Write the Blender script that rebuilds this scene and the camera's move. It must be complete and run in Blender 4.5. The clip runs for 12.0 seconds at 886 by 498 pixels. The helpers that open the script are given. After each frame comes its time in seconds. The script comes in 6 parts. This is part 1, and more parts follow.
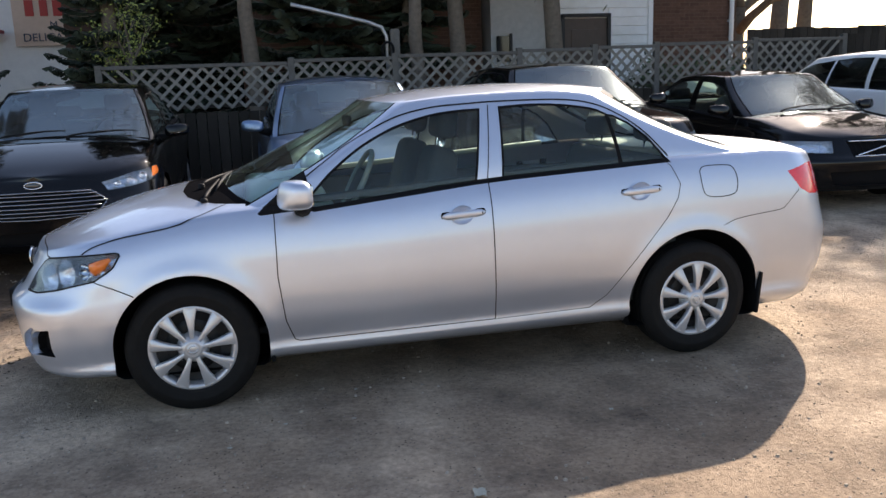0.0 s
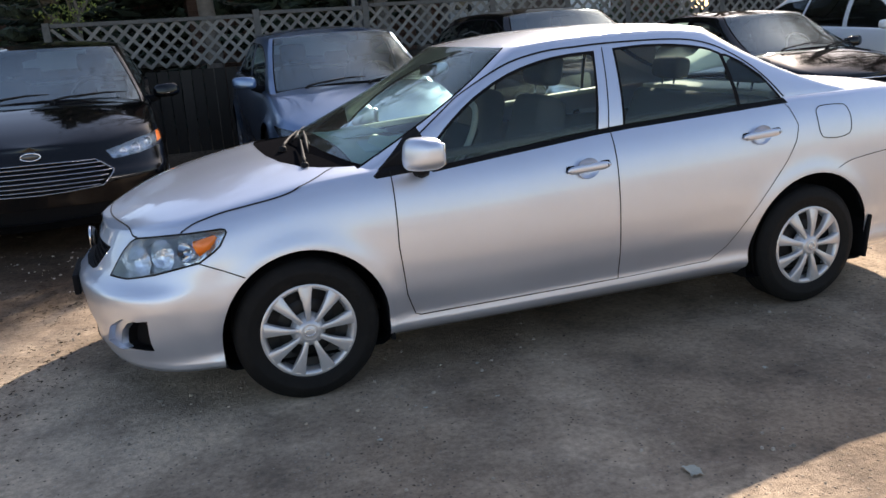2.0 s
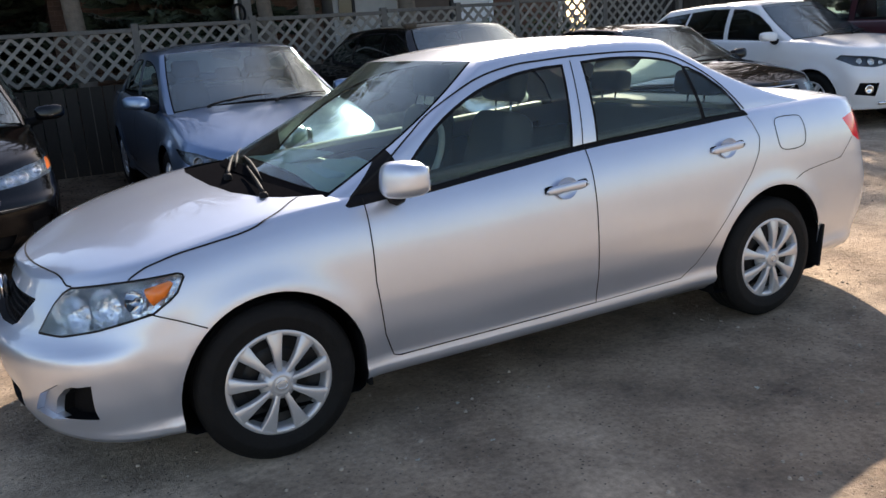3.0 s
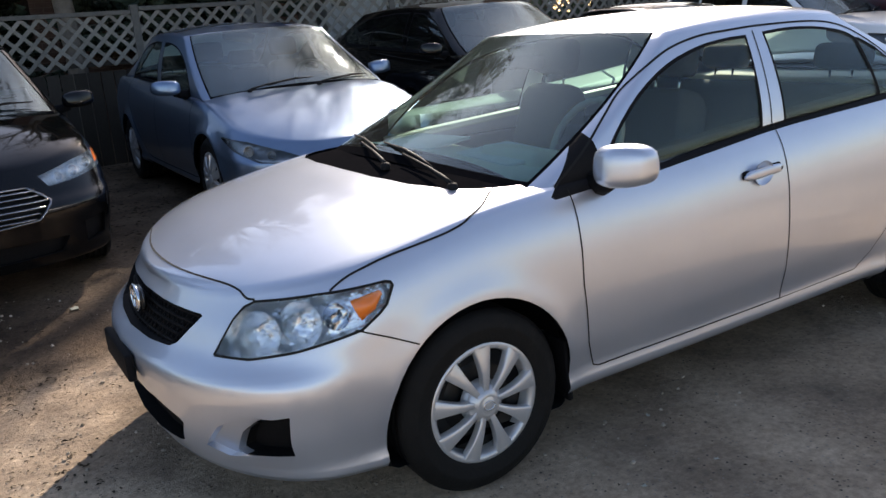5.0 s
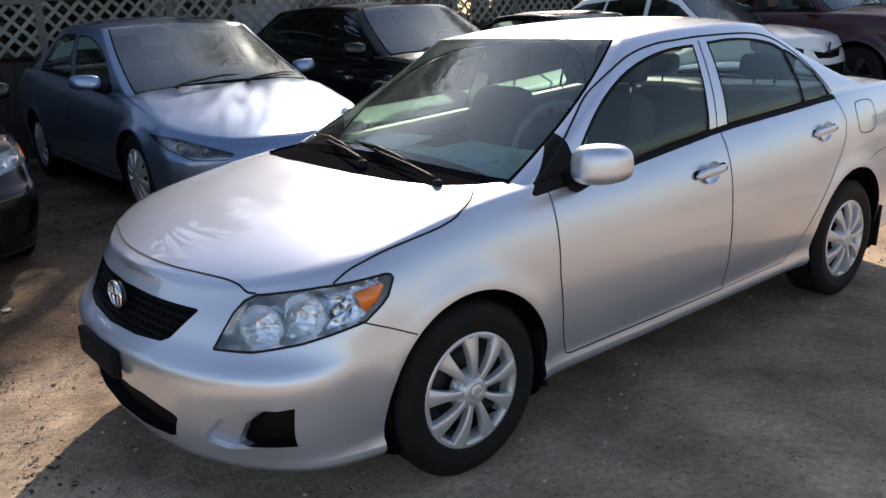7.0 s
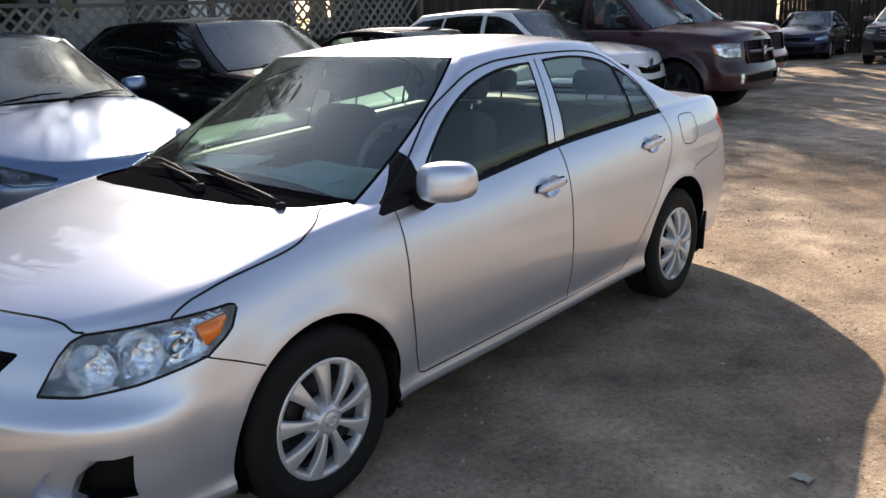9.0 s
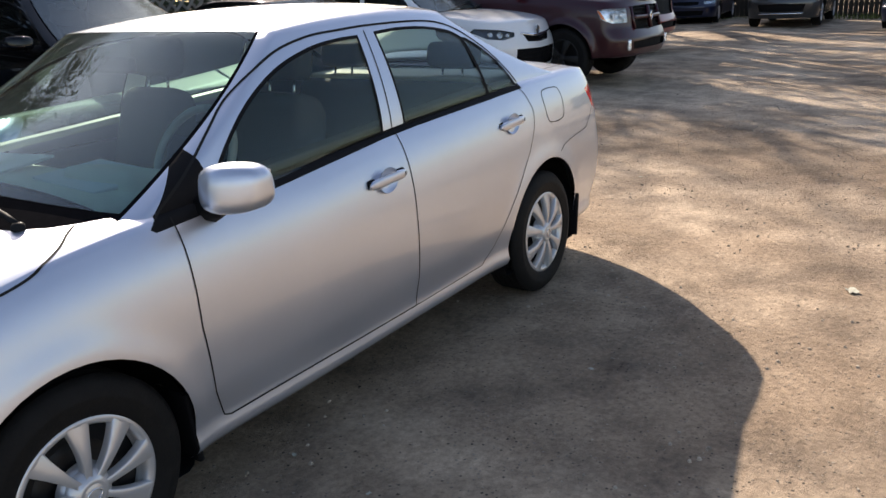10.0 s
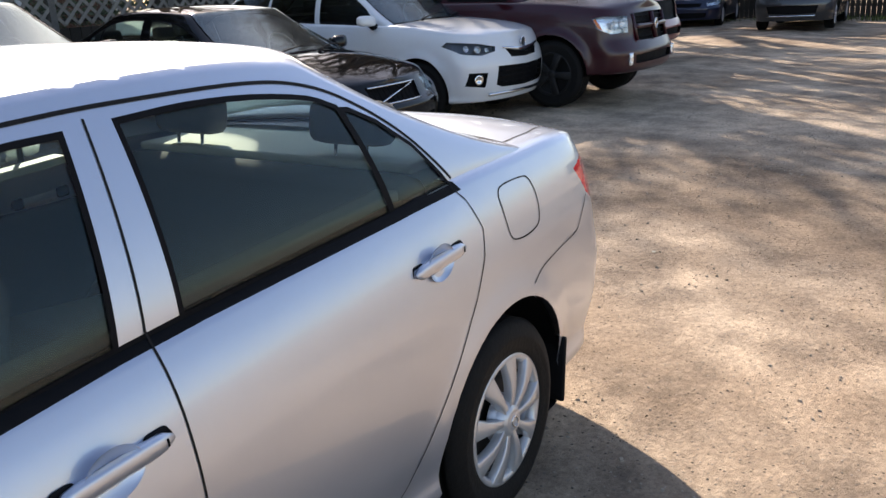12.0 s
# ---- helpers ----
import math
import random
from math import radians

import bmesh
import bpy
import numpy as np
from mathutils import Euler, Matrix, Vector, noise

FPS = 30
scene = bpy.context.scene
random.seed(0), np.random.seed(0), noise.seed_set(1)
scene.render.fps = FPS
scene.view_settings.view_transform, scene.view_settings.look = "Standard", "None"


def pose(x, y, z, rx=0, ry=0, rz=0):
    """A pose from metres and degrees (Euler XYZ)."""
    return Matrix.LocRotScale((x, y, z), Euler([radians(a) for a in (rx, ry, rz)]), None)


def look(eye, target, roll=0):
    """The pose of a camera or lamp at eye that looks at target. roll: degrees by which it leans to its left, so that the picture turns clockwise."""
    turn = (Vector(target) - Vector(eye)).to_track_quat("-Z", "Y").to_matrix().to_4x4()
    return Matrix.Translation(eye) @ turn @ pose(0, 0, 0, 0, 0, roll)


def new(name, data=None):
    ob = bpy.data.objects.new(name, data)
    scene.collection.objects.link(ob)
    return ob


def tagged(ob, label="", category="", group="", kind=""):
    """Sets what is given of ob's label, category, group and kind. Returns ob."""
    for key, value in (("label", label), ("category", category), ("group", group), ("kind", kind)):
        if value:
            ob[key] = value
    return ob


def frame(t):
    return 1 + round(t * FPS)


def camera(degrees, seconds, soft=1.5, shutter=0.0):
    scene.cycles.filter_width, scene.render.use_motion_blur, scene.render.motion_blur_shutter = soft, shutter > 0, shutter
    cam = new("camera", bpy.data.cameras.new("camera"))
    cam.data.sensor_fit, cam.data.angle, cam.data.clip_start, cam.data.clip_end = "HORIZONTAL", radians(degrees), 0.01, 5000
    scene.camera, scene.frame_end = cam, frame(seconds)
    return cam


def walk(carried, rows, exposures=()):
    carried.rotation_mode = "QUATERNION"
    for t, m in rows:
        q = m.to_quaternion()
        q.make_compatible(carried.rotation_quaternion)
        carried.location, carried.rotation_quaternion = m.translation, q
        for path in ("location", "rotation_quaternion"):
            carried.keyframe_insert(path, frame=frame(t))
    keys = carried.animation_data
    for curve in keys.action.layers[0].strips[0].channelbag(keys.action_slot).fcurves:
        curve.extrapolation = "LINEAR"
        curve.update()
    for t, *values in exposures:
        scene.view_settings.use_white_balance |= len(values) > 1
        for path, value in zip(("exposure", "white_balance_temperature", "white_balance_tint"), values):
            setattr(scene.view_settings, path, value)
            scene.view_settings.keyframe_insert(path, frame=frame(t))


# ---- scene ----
cam = camera(56.5, 12.0)
PATH = [
    (0, (-0.962, -4.749, 1.494), (-0.528, -2.837, 1.098), -2.0),
    (0.5, (-1.178, -4.698, 1.5), (-0.684, -2.802, 1.099), -3.5),
    (1, (-1.36, -4.564, 1.491), (-0.963, -2.654, 1.052), -2.9),
    (1.5, (-1.555, -4.348, 1.495), (-1.176, -2.443, 1.017), -3.1),
    (2, (-1.78, -4.15, 1.494), (-1.17, -2.315, 0.982), -3.6),
    (2.5, (-1.949, -3.96, 1.507), (-1.118, -2.211, 1.007), -3.8),
    (2.7, (-1.985, -3.836, 1.509), (-1.13, -2.098, 1.01), -3.8),
    (4.3, (-2.445, -3.182, 1.512), (-1.357, -1.577, 1.021), -4.1),
    (4.5, (-2.481, -3.061, 1.508), (-1.425, -1.438, 1.007), -3.8),
    (5, (-2.628, -2.884, 1.506), (-1.638, -1.232, 0.969), -4.2),
    (5.5, (-2.836, -2.788, 1.521), (-1.768, -1.194, 0.956), -4.4),
    (6, (-2.92, -2.785, 1.527), (-1.793, -1.234, 0.96), -3.6),
    (6.5, (-2.942, -2.788, 1.529), (-1.778, -1.263, 0.967), -2.9),
    (8.3, (-2.937, -2.758, 1.527), (-1.602, -1.357, 1.021), -2.2),
    (8.5, (-2.928, -2.752, 1.529), (-1.564, -1.381, 1.02), -2.3),
    (9, (-2.897, -2.75, 1.535), (-1.431, -1.496, 1.007), -2.0),
    (9.5, (-2.671, -2.701, 1.517), (-1.103, -1.594, 0.957), -2.0),
    (10, (-2.306, -2.691, 1.516), (-0.731, -1.617, 0.911), -2.7),
    (10.5, (-1.897, -2.491, 1.51), (-0.258, -1.512, 0.915), -3.2),
    (11, (-1.466, -2.303, 1.538), (0.178, -1.336, 0.936), -3.2),
    (11.5, (-1.009, -2.144, 1.553), (0.562, -1.09, 0.905), -2.8),
    (12, (-0.622, -1.959, 1.558), (0.957, -0.89, 0.953), -3.1),
]
walk(cam, [(t, look(eye, target, roll)) for t, eye, target, roll in PATH],
     exposures=[(0.0, 1.10, 6900, 16), (5.5, 0.95, 7000, 16), (9.5, 0.83, 7150, 16), (12.0, 1.02, 6850, 16)])

# ---- world and light ----
SUN = Vector((1.04, 1.22, 1.0)).normalized()
world = bpy.data.worlds.new("world")
scene.world = world
world.use_nodes = True
wn = world.node_tree
wn.nodes.clear()
sky = wn.nodes.new("ShaderNodeTexSky")
sky.sky_type = "NISHITA"
sky.sun_disc = False
sky.dust_density = 1.0
sky.sun_elevation = math.asin(SUN.z)
sky.sun_rotation = math.atan2(SUN.x, SUN.y)
bg = wn.nodes.new("ShaderNodeBackground")
bg.inputs["Strength"].default_value = 0.115
wo = wn.nodes.new("ShaderNodeOutputWorld")
wn.links.new(sky.outputs[0], bg.inputs[0])
wn.links.new(bg.outputs[0], wo.inputs[0])
sun = new("sun", bpy.data.lights.new("sun", "SUN"))
sun.data.energy = 4.8
sun.data.angle = radians(0.55)
sun.data.color = (1.0, 0.93, 0.82)
sun.matrix_world = look(SUN * 40, (0, 0, 0))


# ---- materials ----
def mat(name, color, rough=0.5, metal=0.0, coat=0.0, coat_rough=0.05, vary=0.0, scale=8.0, bump=0.0, bump_scale=60.0, alt=None, alt_scale=1.5,
        alt_edge=(0.4, 0.62), spec=0.5, island=0.0, rand=0.0):
    """A principled surface: fine variation, a second colour in patches, and relief."""
    m = bpy.data.materials.new(name)
    m.use_nodes = True
    nt = m.node_tree
    b = nt.nodes["Principled BSDF"]
    b.inputs["Roughness"].default_value = rough
    b.inputs["Metallic"].default_value = metal
    b.inputs["Coat Weight"].default_value = coat
    b.inputs["Coat Roughness"].default_value = coat_rough
    b.inputs["Specular IOR Level"].default_value = spec
    b.inputs["Base Color"].default_value = (*color, 1)
    tc = nt.nodes.new("ShaderNodeTexCoord")
    last = None
    if alt:
        n2 = nt.nodes.new("ShaderNodeTexNoise")
        n2.inputs["Scale"].default_value = alt_scale
        n2.inputs["Detail"].default_value = 6
        n2.inputs["Roughness"].default_value = 0.65
        nt.links.new(tc.outputs["Object"], n2.inputs["Vector"])
        r2 = nt.nodes.new("ShaderNodeValToRGB")
        r2.color_ramp.elements[0].position, r2.color_ramp.elements[1].position = alt_edge
        r2.color_ramp.elements[0].color, r2.color_ramp.elements[1].color = (*color, 1), (*alt, 1)
        nt.links.new(n2.outputs["Fac"], r2.inputs["Fac"])
        last = r2.outputs["Color"]
    if vary or island or rand:
        mul = nt.nodes.new("ShaderNodeMix")
        mul.data_type, mul.blend_type = "RGBA", "MULTIPLY"
        mul.inputs[0].default_value = 1.0
        if last:
            nt.links.new(last, mul.inputs[6])
        else:
            mul.inputs[6].default_value = (*color, 1)
        n1 = nt.nodes.new("ShaderNodeTexNoise")
        n1.inputs["Scale"].default_value = scale
        n1.inputs["Detail"].default_value = 8
        n1.inputs["Roughness"].default_value = 0.7
        nt.links.new(tc.outputs["Object"], n1.inputs["Vector"])
        mr = nt.nodes.new("ShaderNodeMapRange")
        mr.inputs[1].default_value, mr.inputs[2].default_value = 0.25, 0.75
        mr.inputs[3].default_value, mr.inputs[4].default_value = 1 - vary, 1 + vary
        nt.links.new(n1.outputs["Fac"], mr.inputs[0])
        fac = mr.outputs[0]
        if island or rand:
            src = nt.nodes.new("ShaderNodeNewGeometry").outputs["Random Per Island"] if island else nt.nodes.new("ShaderNodeObjectInfo").outputs["Random"]
            m3 = nt.nodes.new("ShaderNodeMapRange")
            m3.inputs[3].default_value, m3.inputs[4].default_value = 1 - (island or rand), 1 + (island or rand)
            nt.links.new(src, m3.inputs[0])
            mm = nt.nodes.new("ShaderNodeMath")
            mm.operation = "MULTIPLY"
            nt.links.new(fac, mm.inputs[0])
            nt.links.new(m3.outputs[0], mm.inputs[1])
            fac = mm.outputs[0]
        nt.links.new(fac, mul.inputs[7])
        last = mul.outputs[2]
    if last:
        nt.links.new(last, b.inputs["Base Color"])
    if bump:
        n3 = nt.nodes.new("ShaderNodeTexNoise")
        n3.inputs["Scale"].default_value = bump_scale
        n3.inputs["Detail"].default_value = 5
        nt.links.new(tc.outputs["Object"], n3.inputs["Vector"])
        bp = nt.nodes.new("ShaderNodeBump")
        bp.inputs["Strength"].default_value = bump
        bp.inputs["Distance"].default_value = 0.02
        nt.links.new(n3.outputs["Fac"], bp.inputs["Height"])
        nt.links.new(bp.outputs[0], b.inputs["Normal"])
    return m


def glass_mat(name, tint, gloss_rough=0.01, ior=1.5, dust=0.0):
    """Thin glass: tinted see-through, with a mirror gloss that grows at grazing angles."""
    m = bpy.data.materials.new(name)
    m.use_nodes = True
    nt = m.node_tree
    nt.nodes.clear()
    out = nt.nodes.new("ShaderNodeOutputMaterial")
    tr = nt.nodes.new("ShaderNodeBsdfTransparent")
    tr.inputs[0].default_value = (*tint, 1)
    gl = nt.nodes.new("ShaderNodeBsdfGlossy")
    gl.inputs["Roughness"].default_value = gloss_rough
    gl.inputs[0].default_value = (0.82, 0.96, 0.99, 1)
    fr = nt.nodes.new("ShaderNodeFresnel")
    fr.inputs[0].default_value = ior
    mx = nt.nodes.new("ShaderNodeMixShader")
    nt.links.new(fr.outputs[0], mx.inputs[0])
    nt.links.new(tr.outputs[0], mx.inputs[1])
    nt.links.new(gl.outputs[0], mx.inputs[2])
    # a thin film of dust
    df = nt.nodes.new("ShaderNodeBsdfDiffuse")
    df.inputs[0].default_value = (0.70, 0.75, 0.76, 1)
    tl = nt.nodes.new("ShaderNodeBsdfTranslucent")
    tl.inputs[0].default_value = (0.70, 0.75, 0.76, 1)
    ds = nt.nodes.new("ShaderNodeMixShader")
    ds.inputs[0].default_value = 0.45
    nt.links.new(df.outputs[0], ds.inputs[1])
    nt.links.new(tl.outputs[0], ds.inputs[2])
    tc = nt.nodes.new("ShaderNodeTexCoord")
    nz = nt.nodes.new("ShaderNodeTexNoise")
    nz.inputs["Scale"].default_value = 5
    nz.inputs["Detail"].default_value = 6
    nt.links.new(tc.outputs["Object"], nz.inputs["Vector"])
    mr = nt.nodes.new("ShaderNodeMapRange")
    mr.inputs[1].default_value, mr.inputs[2].default_value = 0.3, 0.7
    mr.inputs[3].default_value, mr.inputs[4].default_value = dust * 0.6, dust * 1.4
    nt.links.new(nz.outputs["Fac"], mr.inputs[0])
    dm = nt.nodes.new("ShaderNodeMixShader")
    nt.links.new(mr.outputs[0], dm.inputs[0])
    nt.links.new(mx.outputs[0], dm.inputs[1])
    nt.links.new(ds.outputs[0], dm.inputs[2])
    nt.links.new(dm.outputs[0], out.inputs[0])
    return m


M_SILVER = mat("silver_paint", (0.60, 0.645, 0.735), 0.40, 0.82, 1.0, 0.03, vary=0.03, scale=3.0, bump=0.012, bump_scale=900)
M_SILVER.node_tree.nodes["Principled BSDF"].inputs["Coat IOR"].default_value = 1.75
M_BLACKP = mat("black_paint", (0.004, 0.004, 0.0045), 0.06, 0.0, 0.0, 0.03, vary=0.2, scale=3, spec=0.38)
M_BLUEP = mat("blue_paint", (0.19, 0.275, 0.41), 0.36, 0.85, 1.0, 0.05, vary=0.05, scale=3)
M_WHITEP = mat("white_paint", (0.78, 0.79, 0.80), 0.3, 0.0, 1.0, 0.04, vary=0.03, scale=3)
M_MAROON = mat("maroon_paint", (0.034, 0.002, 0.006), 0.3, 0.0, 0.35, 0.05, vary=0.1, scale=3)
M_REDP = mat("red_paint", (0.22, 0.03, 0.025), 0.35, 0.1, 0.8, 0.05, vary=0.1, scale=3)
M_NAVY = mat("navy_paint", (0.012, 0.018, 0.05), 0.3, 0.2, 1.0, 0.05, vary=0.1, scale=3)
M_GREYP = mat("grey_paint", (0.05, 0.052, 0.056), 0.32, 0.5, 1.0, 0.05, vary=0.1, scale=3)
M_GREENP = mat("dark_green_paint", (0.02, 0.028, 0.024), 0.3, 0.3, 1.0, 0.05, vary=0.1, scale=3)
M_TRIM = mat("black_plastic", (0.007, 0.007, 0.008), 0.7, vary=0.2, scale=30, bump=0.05, bump_scale=500, spec=0.12)
M_COWL = mat("cowl_plastic", (0.007, 0.007, 0.008), 1.0, vary=0.25, scale=40, bump=0.1, bump_scale=160, spec=0.0)
M_WIPER = mat("black_wiper_metal", (0.012, 0.012, 0.013), 0.65, vary=0.2, scale=40, spec=0.12)
M_SEAM = mat("seam_shadow_gap", (0.004, 0.004, 0.004), 0.9)
M_TYRE = mat("tyre_rubber", (0.0075, 0.0073, 0.0072), 0.72, vary=0.3, scale=14, bump=0.15, bump_scale=90, alt=(0.016, 0.0145, 0.013), alt_scale=9, alt_edge=(0.55, 0.8), spec=0.22)
M_RIM = mat("silver_plastic_hubcap", (0.58, 0.585, 0.60), 0.32, 0.5, 0.5, 0.1, vary=0.06, scale=12)
M_STEEL = mat("black_steel_wheel", (0.012, 0.012, 0.013), 0.5, 0.3, vary=0.3, scale=20)
M_CHROME = mat("chrome", (0.75, 0.76, 0.78), 0.08, 1.0)
M_REFLECT = mat("lamp_reflector", (0.97, 0.975, 0.985), 0.13, 0.82, vary=0.04, scale=25, bump=0.75, bump_scale=18)
M_DULL = mat("dark_chrome", (0.30, 0.30, 0.31), 0.22, 1.0)
M_GREYLAMP = mat("grey_lamp_housing", (0.42, 0.43, 0.45), 0.22, 0.7, vary=0.1, scale=25, bump=0.5, bump_scale=25)
M_SMOKED = mat("dark_lamp_housing", (0.10, 0.10, 0.11), 0.3, 0.5, vary=0.1, scale=25, bump=0.3, bump_scale=25)
M_LENS = glass_mat("clear_lamp_lens", (0.93, 0.95, 0.97), 0.03)
M_AMBER = mat("amber_reflector", (0.85, 0.20, 0.02), 0.2, 0.0, 0.8)
M_TAIL = mat("red_lamp_lens", (0.88, 0.02, 0.035), 0.15, 0.0, 1.0, 0.03, vary=0.15, scale=40)
M_GLASS = glass_mat("car_glass", (0.86, 0.94, 0.89), ior=1.5, dust=0.014)
M_SCREEN = glass_mat("dusty_windshield_glass", (0.76, 1.0, 0.92), ior=1.78, dust=0.03)
M_SCREEN2 = glass_mat("reflecting_windshield_glass", (0.24, 0.29, 0.31), gloss_rough=0.07, ior=2.1, dust=0.06)
M_TINTED = glass_mat("tinted_car_glass", (0.08, 0.085, 0.085), ior=1.6, dust=0.015)
M_SEAT = mat("grey_seat_cloth", (0.085, 0.087, 0.083), 0.9, vary=0.12, scale=60, bump=0.2, bump_scale=300, spec=0.2)
M_DASH = mat("grey_dashboard", (0.38, 0.40, 0.36), 0.7, vary=0.1, scale=40, bump=0.1, bump_scale=400)
M_SHELF = mat("pale_shelf_cloth", (0.66, 0.68, 0.62), 0.9, vary=0.08, scale=60, bump=0.1, bump_scale=300, spec=0.2)
# pale dashboard, its colour raised further for the sunlight falling on it
M_BEIGE = mat("pale_beige_dashboard", (0.78, 0.81, 0.70), 0.75, vary=0.08, scale=40, bump=0.1, bump_scale=400)
M_DOORTRIM = mat("dark_grey_door_trim", (0.075, 0.078, 0.075), 0.85, vary=0.12, scale=40, bump=0.1, bump_scale=300, spec=0.2)
M_DARK = mat("dark_interior", (0.03, 0.03, 0.03), 0.8, vary=0.2, scale=20)
M_PAPER = mat("pale_paper", (0.75, 0.83, 0.85), 0.6, vary=0.03, scale=6)
M_INK = mat("dark_ink", (0.05, 0.06, 0.09), 0.6)


# ---- mesh helpers ----
def part(name, bm, material, parent=None, label="", smooth=True):
    me = bpy.data.meshes.new(name)
    bm.to_mesh(me)
    bm.free()
    me.materials.append(material)
    if smooth:
        me.shade_smooth()
    ob = new(name, me)
    ob.parent = parent
    return tagged(ob, label)


def mesh_part(name, verts, faces, material, parent=None, label="", smooth=True, normals=None):
    me = bpy.data.meshes.new(name)
    me.from_pydata([tuple(v) for v in verts], [], [tuple(f) for f in faces])
    me.materials.append(material)
    me.update()
    if smooth:
        me.shade_smooth()
    if normals is not None and len(normals):
        me.normals_split_custom_set_from_vertices([tuple(n) for n in normals])
    ob = new(name, me)
    ob.parent = parent
    return tagged(ob, label)


def thing(name, label, category, m=Matrix(), group="", kind=""):
    ob = new(name)
    ob.empty_display_size = 0.2
    ob.matrix_world = m
    return tagged(ob, label, category, group, kind)


def box_bm(sx, sy, sz, at=(0, 0, 0), bevel=0.0, seg=2, rot=None):
    bm = bmesh.new()
    bmesh.ops.create_cube(bm, size=1.0)
    bmesh.ops.scale(bm, vec=(sx, sy, sz), verts=bm.verts)
    if bevel:
        bmesh.ops.bevel(bm, geom=bm.edges[:], offset=bevel, segments=seg, affect="EDGES", profile=0.6)
    if rot:
        bmesh.ops.transform(bm, matrix=pose(0, 0, 0, *rot), verts=bm.verts)
    bmesh.ops.translate(bm, vec=at, verts=bm.verts)
    return bm


def add_bm(bm, other):
    me = bpy.data.meshes.new("tmp")
    other.to_mesh(me)
    other.free()
    bm.from_mesh(me)
    bpy.data.meshes.remove(me)
    return bm


def lathe(profile, n=48, axis="y"):
    """Rings from (radius, along) pairs turned about the axis."""
    verts, faces = [], []
    for r, a in profile:
        for i in range(n):
            c, s = math.cos(2 * math.pi * i / n) * r, math.sin(2 * math.pi * i / n) * r
            verts.append((c, a, s) if axis == "y" else (c, s, a))
    for k in range(len(profile) - 1):
        for i in range(n):
            j = (i + 1) % n
            faces.append((k * n + i, k * n + j, (k + 1) * n + j, (k + 1) * n + i))
    return verts, faces


def tube(points, radii, n=8):
    """A tapered tube along points."""
    verts, faces = [], []
    pts = [Vector(p) for p in points]
    for k, p in enumerate(pts):
        d = (pts[min(k + 1, len(pts) - 1)] - pts[max(k - 1, 0)]).normalized()
        a = d.orthogonal().normalized() if k == 0 else (a - d * a.dot(d)).normalized()
        b = d.cross(a)
        r = radii[k] if hasattr(radii, "__len__") else radii
        for i in range(n):
            t = 2 * math.pi * i / n
            verts.append(p + (a * math.cos(t) + b * math.sin(t)) * r)
    for k in range(len(pts) - 1):
        for i in range(n):
            j = (i + 1) % n
            faces.append((k * n + i, k * n + j, (k + 1) * n + j, (k + 1) * n + i))
    faces.append(tuple(range(n - 1, -1, -1)))
    faces.append(tuple(range((len(pts) - 1) * n, len(pts) * n)))
    return verts, faces


def curve(knots, smooth=0.04):
    """A smooth function through (x, value) knots."""
    xs = np.array([k[0] for k in knots], float)
    ys = np.array([k[1] for k in knots], float)
    h = np.diff(xs)
    d = np.diff(ys) / h
    m = np.zeros(len(xs))
    m[0], m[-1] = d[0], d[-1]
    for i in range(1, len(xs) - 1):
        if d[i - 1] * d[i] > 0:
            w1, w2 = 2 * h[i] + h[i - 1], h[i] + 2 * h[i - 1]
            m[i] = (w1 + w2) / (w1 / d[i - 1] + w2 / d[i])
    gx = np.linspace(xs[0], xs[-1], 600)
    i = np.clip(np.searchsorted(xs, gx, side="right") - 1, 0, len(h) - 1)
    t = (gx - xs[i]) / h[i]
    gy = (2 * t**3 - 3 * t**2 + 1) * ys[i] + (t**3 - 2 * t**2 + t) * h[i] * m[i] + (-2 * t**3 + 3 * t**2) * ys[i + 1] + (t**3 - t**2) * h[i] * m[i + 1]
    k = int(smooth / (gx[1] - gx[0]))
    if k > 0:
        ker = np.exp(-0.5 * (np.arange(-3 * k, 3 * k + 1) / k) ** 2)
        pad = np.concatenate([gy[0] + (gy[1] - gy[0]) * np.arange(-3 * k, 0), gy, gy[-1] + (gy[-1] - gy[-2]) * np.arange(1, 3 * k + 1)])
        gy = np.convolve(pad, ker / ker.sum(), "valid")
    return lambda x: np.interp(x, gx, gy)


